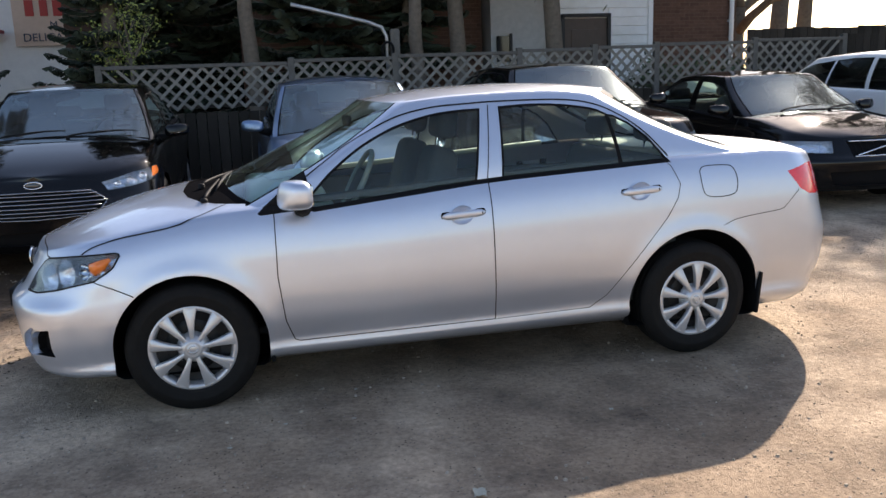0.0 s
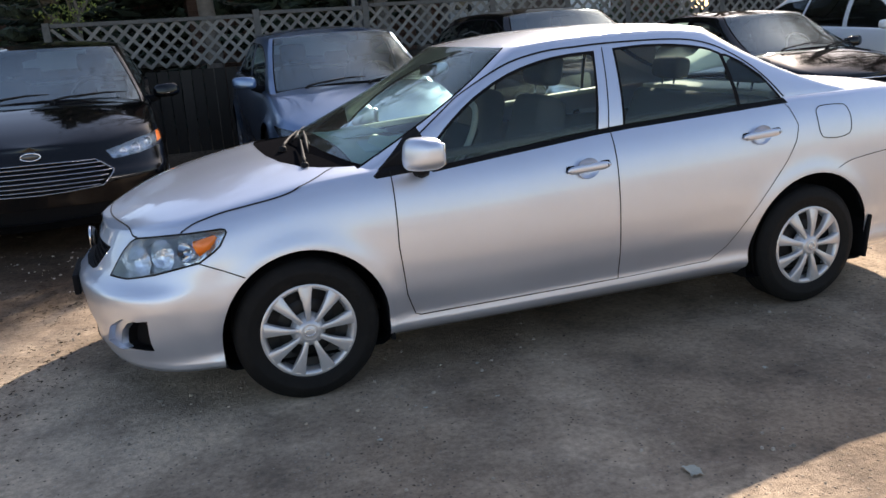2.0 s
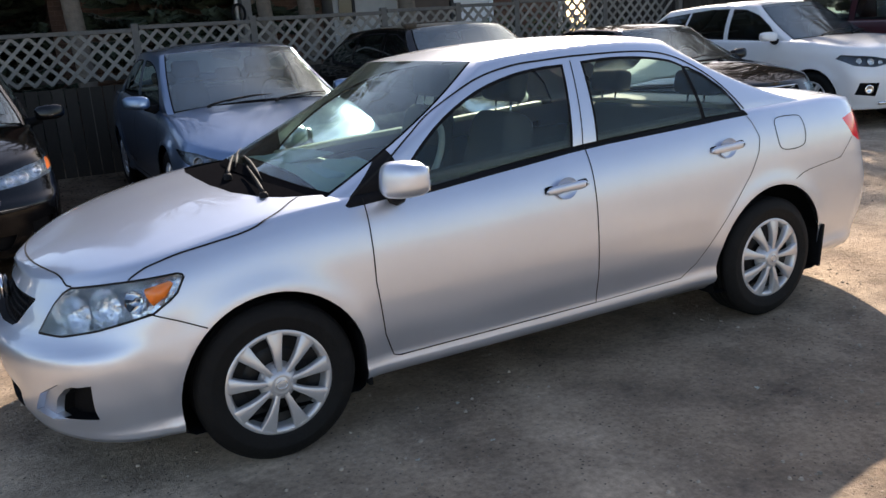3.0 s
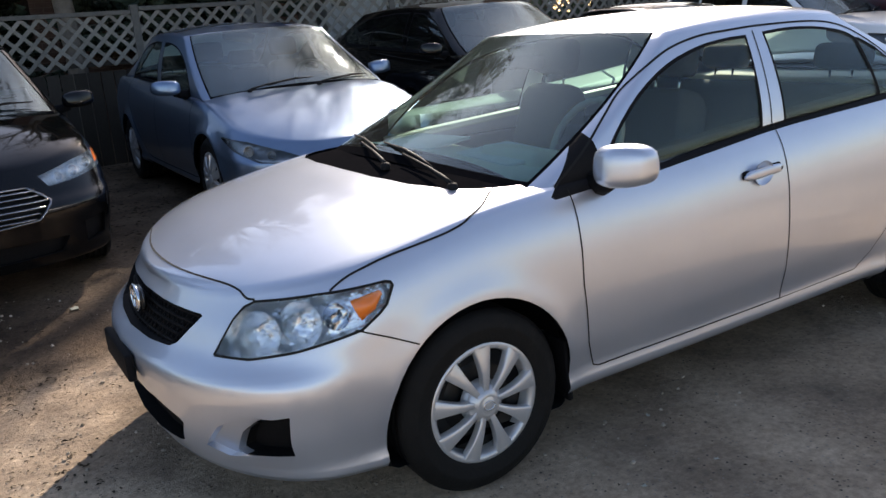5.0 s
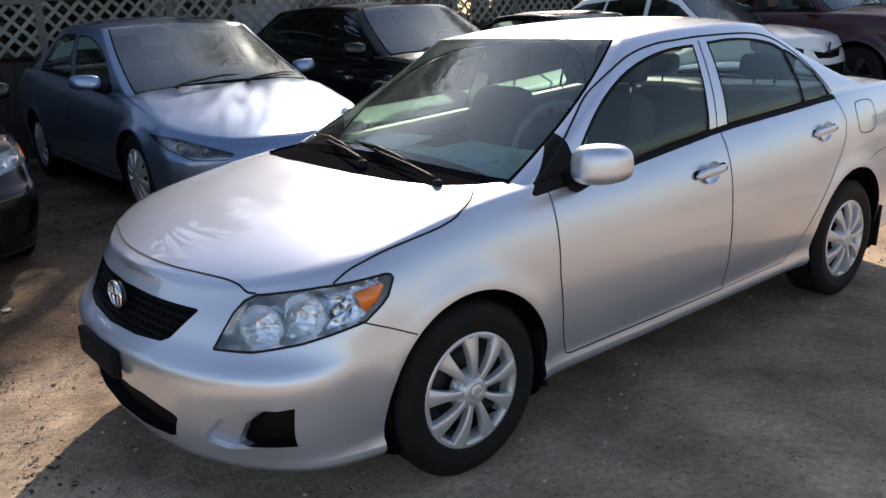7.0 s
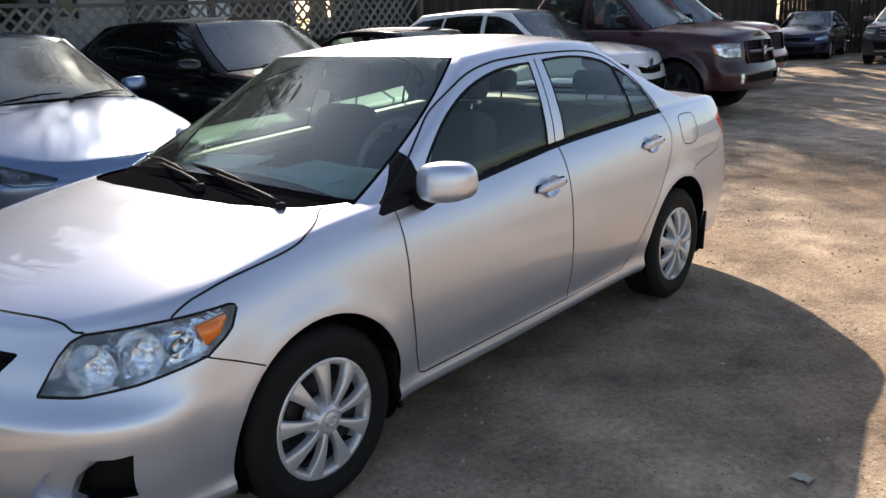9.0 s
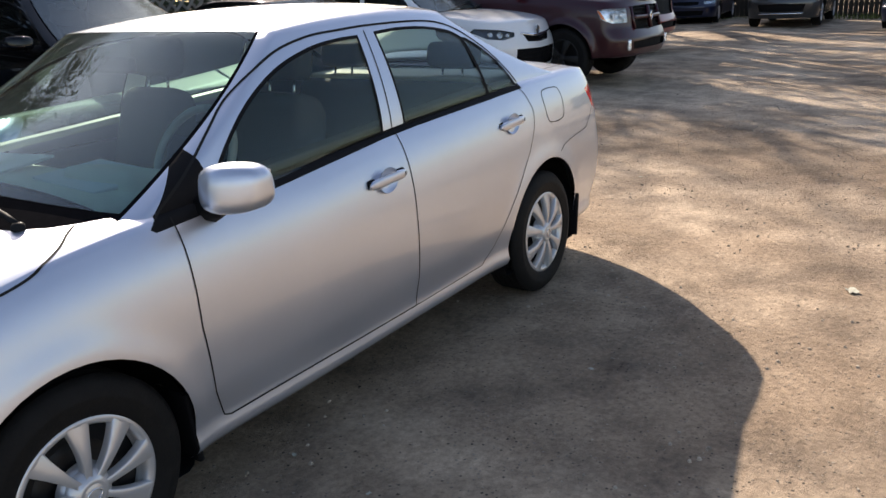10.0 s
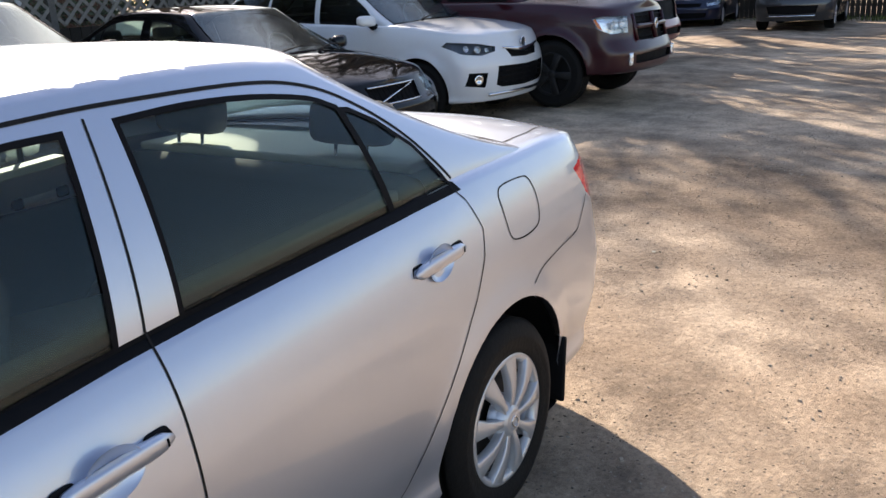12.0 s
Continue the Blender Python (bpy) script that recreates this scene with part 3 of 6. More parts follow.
def broad_tree(x, y, trunk, r, seed, label, leaves=0, leaf_mat=None, spread=0.3, size=0.05, limbs=5, reach=2.6, lean=(0, 0), low=0.0, deep=3):
    rnd = random.Random(seed)
    root = thing("tree", label, "tree", pose(x, y, 0))
    out, tips = [], []
    top = Vector((lean[0], lean[1], trunk))
    pts = [Vector((0, 0, -0.05)), Vector((0.02, 0.01, 0.25)), top * 0.33 + Vector((0.05, 0.03, 0)), top * 0.66 + Vector((-0.04, 0.04, 0)), top]
    mesh_part("trunk", *tube(pts, [r * 1.5, r * 1.1, r, r * 0.92, r * 0.8], 12), M_BARK, root)
    for i in range(limbs):
        a = 2 * math.pi * (i + rnd.uniform(-0.25, 0.25)) / limbs
        z = rnd.uniform(0.78 - low, 1.0)
        d = Vector((math.cos(a), math.sin(a), rnd.uniform(0.5, 1.3))).normalized()
        branch(rnd, top * z, d, reach * rnd.uniform(0.8, 1.15), r * 0.55, 0, out, tips, deep=deep)
    branch(rnd, top, Vector((0.05, 0.05, 1)), reach, r * 0.7, 0, out, tips, deep=deep)
    mesh_part("bare_crown", *joined(out), M_BARK, root, "bare forking limbs")
    if leaves:
        mesh_part("leaf_crown", *leaf_cloud(rnd, [t[0] for t in tips], leaves, spread, size), leaf_mat, root, "loose leafy crown", smooth=False)
    return root


def spruce(x, y, h, seed, reach=2.2, label="dark spruce tree with drooping boughs", start=0.5):
    rnd = random.Random(seed)
    root = thing("tree", label, "tree", pose(x, y, 0))
    mesh_part("trunk", *tube([(0, 0, 0), (0.02, 0, h * 0.5), (0, 0, h)], [0.16, 0.1, 0.015], 10), M_BARK, root)
    wood, nv, nf = [], [], []
    z = start
    while z < h - 0.2:
        ln = reach * (1 - z / h) ** 0.8 + 0.15
        for i in range(8):
            a = rnd.uniform(0, 6.283)
            L = ln * rnd.uniform(0.75, 1.1)
            pts = []
            for k in range(7):
                t = k / 6
                pts.append(Vector((math.cos(a) * L * t, math.sin(a) * L * t, z - 0.30 * L * t + 0.26 * L * t**3)))
            wood.append(tube(pts, [0.022 * (1 - 0.8 * k / 6) + 0.003 for k in range(7)], 4))
            side_v = Vector((-math.sin(a), math.cos(a), 0))
            nsp = int(16 * L) + 8
            for s in range(nsp):
                t = (s + 0.5) / nsp
                k = min(int(t * 6), 5)
                p = pts[k].lerp(pts[k + 1], t * 6 - k)
                for sg in (-1, 1):
                    ln2 = (0.40 * (1 - t) + 0.12) * rnd.uniform(0.6, 1.2) * min(L, 1.2)
                    d = (side_v * sg + Vector((math.cos(a), math.sin(a), 0)) * 0.8 + Vector((0, 0, rnd.uniform(-0.55, 0.0)))).normalized()
                    q = p + d * ln2
                    wv = Vector((0, 0, 1)).cross(d).normalized() * 0.035 + Vector((0, 0, rnd.uniform(-0.02, 0.02)))
                    b = len(nv)
                    nv += [p, p.lerp(q, 0.4) + wv, q, p.lerp(q, 0.4) - wv, p.lerp(q, 0.55) - Vector((0, 0, 0.07))]
                    nf += [(b, b + 1, b + 2, b + 3), (b, b + 4, b + 2)]
        z += rnd.uniform(0.20, 0.30)
    mesh_part("bough_wood", *joined(wood), M_BARK, root)
    mesh_part("needle_crown", nv, nf, M_NEEDLE, root, "dark green drooping needle sprays", smooth=False)


spruce(-6.5, 10.2, 9.0, 11, 1.9)
spruce(-3.05, 9.9, 8.0, 12, 0.95)
spruce(-9.8, 12.5, 9.5, 13, 2.4)
spruce(-2.6, 12.0, 9.0, 14, 2.2, "dark spruce tree shading the fence")
spruce(-1.5, 13.2, 7.0, 15, 2.0, "dark spruce tree shading the fence")
spruce(0.35, 10.5, 7.5, 16, 1.7, "dark spruce tree against the brick house", start=1.7)
spruce(2.0, 10.6, 7.0, 17, 1.5, "dark spruce tree against the brick house", start=2.0)
broad_tree(-0.85, 9.3, 4.2, 0.13, 21, "grey trunked tree with small dark leaves", 1300, M_LEAFD, 0.42, 0.05, 5, 2.2)
broad_tree(4.4, 9.4, 5.8, 0.15, 22, "dark leafy tree in front of the white house", 18000, M_LEAFD, 0.46, 0.06, 9, 1.4, (-0.1, 0.0), low=0.25)
broad_tree(2.7, 9.7, 5.0, 0.14, 35, "dark leafy tree between the houses", 7000, M_LEAFD, 0.30, 0.055, 6, 1.3)
broad_tree(-2.6, 8.7, 2.0, 0.04, 23, "young tree with sunlit yellow green leaves", 650, M_LEAF, 0.14, 0.03, 4, 0.55)
broad_tree(1.9, 9.2, 3.4, 0.12, 27, "dark leafy tree over the parked cars", 2000, M_LEAFD, 0.35, 0.05, 6, 1.25)
broad_tree(10.6, 13.5, 3.0, 0.22, 24, "bare forked tree beyond the fence", limbs=4, reach=3.0)
broad_tree(12.1, 14.0, 3.4, 0.24, 36, "bare forked tree beyond the fence", limbs=5, reach=3.0)
broad_tree(13.2, 14.5, 4.0, 0.20, 25, "bare tree beyond the fence", limbs=5, reach=3.2)
broad_tree(11.6, 9.4, 5.6, 0.2, 34, "small leaved tree behind the board fence", 4500, M_LEAFD, 0.28, 0.06, 5, 1.2)
broad_tree(16.0, 9.7, 4.2, 0.45, 26, "bare spreading tree behind the board fence", limbs=7, reach=3.3, deep=4)
broad_tree(21.2, 10.2, 4.6, 0.5, 28, "bare spreading tree behind the board fence", limbs=10, reach=4.6, deep=4)
broad_tree(18.6, 11.6, 5.2, 0.48, 32, "bare spreading tree behind the board fence", limbs=11, reach=4.6, deep=4)
broad_tree(26.0, 9.6, 4.6, 0.45, 29, "bare spreading tree at the lot corner", limbs=9, reach=4.6, deep=4)
# spruces added behind the fences to shade the far vehicles
spruce(30.5, 10.8, 9.5, 41, 2.4)
spruce(33.0, 7.5, 9.5, 42, 2.4)
spruce(29.8, 13.0, 10.0, 43, 2.4)
spruce(24.0, 13.5, 9.0, 44, 2.2)
broad_tree(31.0, 5.0, 3.8, 0.2, 30, "bare spreading tree at the lot end", limbs=6, reach=3.4)

def shrubs():
    rnd = random.Random(51)
    centres = [(rnd.uniform(5.8, 16.5), rnd.uniform(8.7, 9.6), rnd.uniform(0.3, 1.65)) for i in range(190)]
    root = thing("shrub_row", "dark twiggy shrubs behind the lattice", "shrub")
    mesh_part("stem_wood", *joined([tube([(c[0], c[1], 0), (c[0] + rnd.uniform(-0.2, 0.2), c[1], c[2])], [0.015, 0.006], 4) for c in centres]), M_BARK, root)
    mesh_part("leaf_mass", *leaf_cloud(rnd, centres, 24000, 0.20, 0.06), M_LEAFD, root, "dark small leaves", smooth=False)


shrubs()



# ---- vehicles ----
# A car's own axes: x towards its tail, y to its right, z up; its origin on the ground midway between the axles.
SEDAN = dict(
    half=0.885, axle=(-1.3, 1.3), wheel=0.309, tyre=0.205, track=0.765, arch=0.352, arches=(0.355, 0.382), ride=0.205,
    edge=[(-2.25, 0.70), (-2.08, 0.735), (-1.9, 0.79), (-1.55, 0.868), (-1.2, 0.925), (-0.9, 0.945), (-0.6, 0.955), (0.15, 1.005), (0.9, 1.05), (1.3, 1.075), (1.8, 1.075), (2.1, 1.045), (2.32, 1.0)],
    top=[(-2.25, 0.71), (-2.08, 0.76), (-1.9, 0.835), (-1.6, 0.925), (-1.3, 0.985), (-1.0, 1.01), (0, 1.02), (1.3, 1.09), (1.8, 1.105), (2.1, 1.085), (2.32, 1.04)],
    nose=[(0.1, -2.05), (0.2, -2.16), (0.3, -2.20), (0.42, -2.215), (0.50, -2.225), (0.53, -2.222), (0.557, -2.19), (0.585, -2.162), (0.65, -2.13), (0.74, -2.085), (0.9, -2.05)],
    tail=[(0.1, 2.18), (0.25, 2.26), (0.45, 2.335), (0.6, 2.345), (0.75, 2.31), (0.9, 2.28), (1.05, 2.25), (1.2, 2.2)],
    front=(0.20, 0.40, 4.0), rear=(0.12, 0.33, 3.8),
    plan=[(-2.3, 0.96), (-1.7, 0.985), (-1.3, 0.99), (-0.8, 0.992), (0, 1.0), (0.8, 1.0), (1.3, 0.995), (1.8, 0.965), (2.35, 0.92)],
    section=[(0.0, 0.82), (0.20, 0.88), (0.228, 0.935), (0.250, 0.965), (0.278, 0.972), (0.302, 0.957), (0.335, 0.963), (0.45, 0.99), (0.6, 1.0), (0.74, 0.995), (0.86, 0.975), (0.94, 0.945), (1.0, 0.905)],
    cowl=(-1.17, -0.345), back=(1.76, 1.06), gfront=(0.13, 0.10, 0.12, 0.07), grear=(0.12, 0.22, 0.08, 0.15),
    rail=[(-1.2, 1.30), (-0.45, 1.365), (-0.2, 1.40), (0.1, 1.425), (0.5, 1.435), (0.9, 1.405), (1.15, 1.36), (1.8, 1.20)],
    roof=[(-1.2, 1.36), (-0.42, 1.40), (-0.2, 1.438), (0.1, 1.468), (0.45, 1.478), (0.8, 1.465), (1.1, 1.43), (1.8, 1.3)],
    roofhalf=0.608, base_in=0.012, bulge=0.045, corner=7.0,
)


def shell(P):
    """The half shell (y < 0) of a car: grids of the body and of the greenhouse, with the vertex normals and the column angles."""
    edge, top, nose, tail = curve(P["edge"], 0.05), curve(P["top"], 0.06), curve(P["nose"], 0.012), curve(P["tail"], 0.015)
    plan, sect, rail, roof = curve(P["plan"], 0.08), curve(P["section"], 0.009), curve(P["rail"], 0.07), curve(P["roof"], 0.07)
    nf, ns, nr = 26, 104, 22
    (Af, Lf, ef), (Ar, Lr, er) = P["front"], P["rear"]
    th = np.linspace(0, 1, nf, endpoint=False)
    th = (math.pi / 2) * th
    ft = np.concatenate([np.sin(th) ** (2 / ef), np.ones(ns), (np.sin(np.linspace(math.pi / 2, 0, nr)) ** (2 / er))])
    fc = np.concatenate([1 - np.cos(th) ** (2 / ef), np.ones(ns), 1 - np.abs(np.cos(np.linspace(math.pi / 2, 0, nr))) ** (2 / er)])
    st = np.concatenate([np.zeros(nf), np.linspace(0, 1, ns, endpoint=False), np.ones(nr)])
    kind = np.concatenate([np.zeros(nf), np.ones(ns), 2 * np.ones(nr)])

    def outline(x0, x1, Af, Lf, Ar, Lr, rear=fc):
        xa, xb = x0 + Af + Lf, x1 - Ar - Lr
        return np.where(kind == 0, x0 + Af * ft**2 + Lf * fc, np.where(kind == 2, x1 - Ar * ft**2 - Lr * rear, xa + (xb - xa) * st))

    corner = P.get("corner", er)
    square = 1 - np.clip(1 - ft**corner, 0, 1) ** (1 / corner)

    ze_nom = edge(outline(nose(0.7), tail(0.95), Af, Lf, Ar, Lr))
    rows = []
    flare = P.get("flare", 0.014)
    arches = P.get("arches", (P["arch"], P["arch"]))

    def width(x, z, ze):
        w = P["half"] * plan(x) * sect(np.clip(z / ze, 0, 1))
        for ax, big in zip(P["axle"], arches):
            r = np.hypot(x - ax, z - P["wheel"])
            w = w + flare * np.exp(-(((r - big) / 0.055) ** 2)) * (z < ze * 0.93)
        return w

    nv = 34
    vs = np.linspace(0, 1, nv)
    for v in vs:
        z = P["ride"] + (ze_nom - P["ride"]) * v
        x = outline(nose(z), tail(z), Af, Lf, Ar, Lr)
        rows.append(np.stack([x, -ft * width(x, z, ze_nom), z], 1))
    e = rows[-1]
    ntop = 16
    for r in np.linspace(0, 1, ntop + 1)[1:]:
        k = 1 - r
        zc = np.maximum(top(e[:, 0]), e[:, 2])
        lift = (1 - k ** P.get("crown", 3.0))
        rows.append(np.stack([e[:, 0], e[:, 1] * k, e[:, 2] + (zc - e[:, 2]) * lift], 1))
    under = rows[0].copy()
    under[:, 1] *= 0.9
    under0 = under.copy()
    under0[:, 1] = 0
    body = np.stack([under0, under] + rows)
    # greenhouse
    eh = -e[:, 1]
    order = np.argsort(e[:, 0])
    base_h = lambda x: np.interp(x, e[order, 0], eh[order])
    base_z = lambda x: np.interp(x, e[order, 0], e[order, 2])
    A0, A1, C0, C1 = P["gfront"]
    R0, R1, D0, D1 = P["grear"]
    grows = []
    nq = 22
    for q in np.linspace(0, 1, nq):
        qq = q + P.get("lean", 0.10) * q * (1 - q)
        x0 = P["cowl"][0] + (P["cowl"][1] - P["cowl"][0]) * qq
        qb = q + P.get("lean_back", 0.12) * q * (1 - q)
        x1 = P["back"][0] + (P["back"][1] - P["back"][0]) * qb
        x = outline(x0, x1, A0 + (A1 - A0) * q, C0 + (C1 - C0) * q, R0 + (R1 - R0) * q, D0 + (D1 - D0) * q, square)
        zb = np.maximum(base_z(x), 0)
        zb = zb + (top(x) - zb) * (1 - ft**2) - 0.004
        z = zb + (rail(x) - zb) * q + (roof(x) - rail(x)) * q * (1 - ft**2.2)
        hb = base_h(x) - P["base_in"]
        rh = P["roofhalf"] * (1 - 0.05 * ((x - 0.4) / 1.0) ** 2)
        h = hb + (rh - hb) * (q ** 1.25) + P["bulge"] * q * (1 - q)
        grows.append(np.stack([x, -ft * h, z], 1))
    g = grows[-1]
    for r in np.linspace(0, 1, 15)[1:]:
        k = 1 - r
        zc = np.maximum(roof(g[:, 0]), g[:, 2])
        grows.append(np.stack([g[:, 0], g[:, 1] * k, g[:, 2] + (zc - g[:, 2]) * (1 - k**2.4)], 1))
    return body, np.stack(grows), kind, ft, nq


def grid_normals(G):
    du = np.gradient(G, axis=1)
    dv = np.gradient(G, axis=0)
    n = np.cross(du, dv)
    ln = np.linalg.norm(n, axis=2, keepdims=True)
    bad = ln[..., 0] < 1e-9
    n = n / np.maximum(ln, 1e-9)
    n[bad] = (0, 0, 1)
    flat = np.abs(G[..., 1]) < 1e-6
    n[flat, 1] = 0
    n /= np.maximum(np.linalg.norm(n, axis=2, keepdims=True), 1e-9)
    return n


def grid_bm(bm, G, N, layers, pid_of):
    pid, nl = layers
    R, C = G.shape[:2]
    vs = []
    for r in range(R):
        row = []
        for c in range(C):
            v = bm.verts.new(G[r, c])
            v[nl] = Vector(N[r, c])
            row.append(v)
        vs.append(row)
    for r in range(R - 1):
        for c in range(C - 1):
            q = [vs[r][c], vs[r][c + 1], vs[r + 1][c + 1], vs[r + 1][c]]
            keep = []
            for v in q:
                if all((v.co - k.co).length > 1e-6 for k in keep):
                    keep.append(v)
            if len(keep) > 2:
                f = bm.faces.new(keep)
                f[pid] = pid_of(r, c)


def cut(bm, pid, source, poly, d, target, near=None):
    """Cuts a convex outline, seen along d, into the faces of the source ids and gives the inside the id target."""
    d = Vector(d).normalized()
    pts = [Vector(p) for p in poly]
    mid = sum(pts, Vector()) / len(pts)
    planes = []
    for a, b in zip(pts, pts[1:] + pts[:1]):
        n = (b - a).cross(d)
        if n.length < 1e-9:
            continue
        n.normalize()
        if (mid - a).dot(n) > 0:
            n = -n
        planes.append((a, n))
    faces = []
    for f in bm.faces:
        if f[pid] in source:
            c = f.calc_center_median()
            if (near is None or near(c)) and all((c - a).dot(n) < 0.12 for a, n in planes):
                faces.append(f)
    for a, n in planes:
        if not faces:
            break
        geom = list(set(faces) | {e for f in faces for e in f.edges} | {v for f in faces for v in f.verts})
        res = bmesh.ops.bisect_plane(bm, geom=geom, plane_co=a, plane_no=n, dist=1e-5)
        faces = [f for f in res["geom"] if isinstance(f, bmesh.types.BMFace) and (f.calc_center_median() - a).dot(n) < 0]
    for f in faces:
        f[pid] = target
    return faces


def side(pts):
    return [(x, -0.9, z) for x, z in pts]


def grow(pts, d, down=None):
    """A side outline grown outwards by d, and by down where it faces the ground."""
    mx, mz = sum(p[0] for p in pts) / len(pts), sum(p[1] for p in pts) / len(pts)
    lines = []
    for (ax, az), (bx, bz) in zip(pts, pts[1:] + pts[:1]):
        nx, nz = bz - az, ax - bx
        ln = math.hypot(nx, nz)
        nx, nz = nx / ln, nz / ln
        if (mx - ax) * nx + (mz - az) * nz > 0:
            nx, nz = -nx, -nz
        o = down if down is not None and nz < -0.8 else d
        lines.append((nx, nz, nx * ax + nz * az + o))
    out = []
    for (a, b, c), (e, f, g) in zip(lines[-1:] + lines[:-1], lines):
        det = a * f - b * e
        out.append(((c * f - b * g) / det, (a * g - c * e) / det) if abs(det) > 1e-3 else None)
    return [p if p else q for p, q in zip(out, pts)]


def nose_point(P, y, z):
    """The point of the nose at half width y and height z."""
    A, L, e = P["front"]
    h = min(abs(y) / (P["half"] * 0.97), 0.999)
    return (float(curve(P["nose"], 0.012)(z)) + A * h * h + L * (1 - (1 - h**e) ** (1 / e)), y, z)


def extract(bm, pid, nl, wanted):
    verts, faces, normals, index = [], [], [], {}
    for f in bm.faces:
        if f[pid] in wanted:
            ids = []
            for v in f.verts:
                if v not in index:
                    index[v] = len(verts)
                    verts.append(v.co.copy())
                    n = v[nl].copy()
                    normals.append(n.normalized() if n.length > 1e-6 else Vector((0, 0, 1)))
                ids.append(index[v])
            faces.append(ids)
    return verts, faces, normals


def mirrored(verts, faces, normals):
    fl = Vector((1, -1, 1))
    return [v * fl for v in verts], [f[::-1] for f in faces], [n * fl for n in normals]


def both(data):
    v, f, n = data
    mv, mf, mn = mirrored(*data)
    k = len(v)
    return v + mv, f + [[i + k for i in q] for q in mf], n + mn


def oriented(data):
    """Faces turned to agree with their normals."""
    v, f, n = data
    out = []
    for q in f:
        m = Vector()
        for i, j in zip(q, q[1:] + q[:1]):
            m += v[i].cross(v[j])
        s = sum((n[i] for i in q), Vector())
        out.append(q if m.dot(s) >= 0 else q[::-1])
    return v, out, n


def pushed(data, d, along=None):
    v, f, n = data
    return [p + (along if along is not None else -q * d) for p, q in zip(v, n)], f, n


def walled(data, back):
    """A recess: the cut outline's faces set back, with walls round them."""
    v, f, n = data
    k = len(v)
    vv = list(v) + [p + back for p in v]
    count = {}
    for q in f:
        for a, b in zip(q, q[1:] + q[:1]):
            count[(a, b)] = count.get((a, b), 0) + 1
    ff = [[i + k for i in q] for q in f]
    for (a, b) in count:
        if (b, a) not in count:
            ff.append([a, b, b + k, a + k])
    return vv, ff


def smooth_line(pts, n=6):
    """A polyline rounded by a spline through its points."""
    p = [Vector(q) for q in pts]
    p = [2 * p[0] - p[1]] + p + [2 * p[-1] - p[-2]]
    out = []
    for i in range(1, len(p) - 2):
        for k in range(n):
            t = k / n
            out.append(0.5 * (2 * p[i] + (p[i + 1] - p[i - 1]) * t + (2 * p[i - 1] - 5 * p[i] + 4 * p[i + 1] - p[i + 2]) * t**2 + (3 * p[i] - p[i - 1] - 3 * p[i + 1] + p[i + 2]) * t**3))
    return out + [p[-2]]


def ribbon(tree, points, axis, wide, lift=0.0012, step=0.02):
    """A narrow strip laid on the surface along a polyline seen along axis."""
    axis = Vector(axis).normalized()
    dense = []
    for a, b in zip(points, points[1:]):
        a, b = Vector(a), Vector(b)
        k = max(1, int((b - a).length / step))
        dense += [a.lerp(b, i / k) for i in range(k)]
    dense.append(Vector(points[-1]))
    hits = []
    for p in dense:
        loc, nor, _, _ = tree.ray_cast(p - axis * 3, axis)
        if loc is not None:
            if nor.dot(axis) > 0:
                nor = -nor
            hits.append((loc, nor))
    verts, faces = [], []
    for i, (p, n) in enumerate(hits):
        t = hits[min(i + 1, len(hits) - 1)][0] - hits[max(i - 1, 0)][0]
        w = n.cross(t)
        if w.length < 1e-9:
            w = n.orthogonal()
        w.normalize()
        verts += [p + w * wide / 2 + n * lift, p - w * wide / 2 + n * lift]
        if i:
            faces.append([2 * i - 2, 2 * i - 1, 2 * i + 1, 2 * i])
    return verts, faces


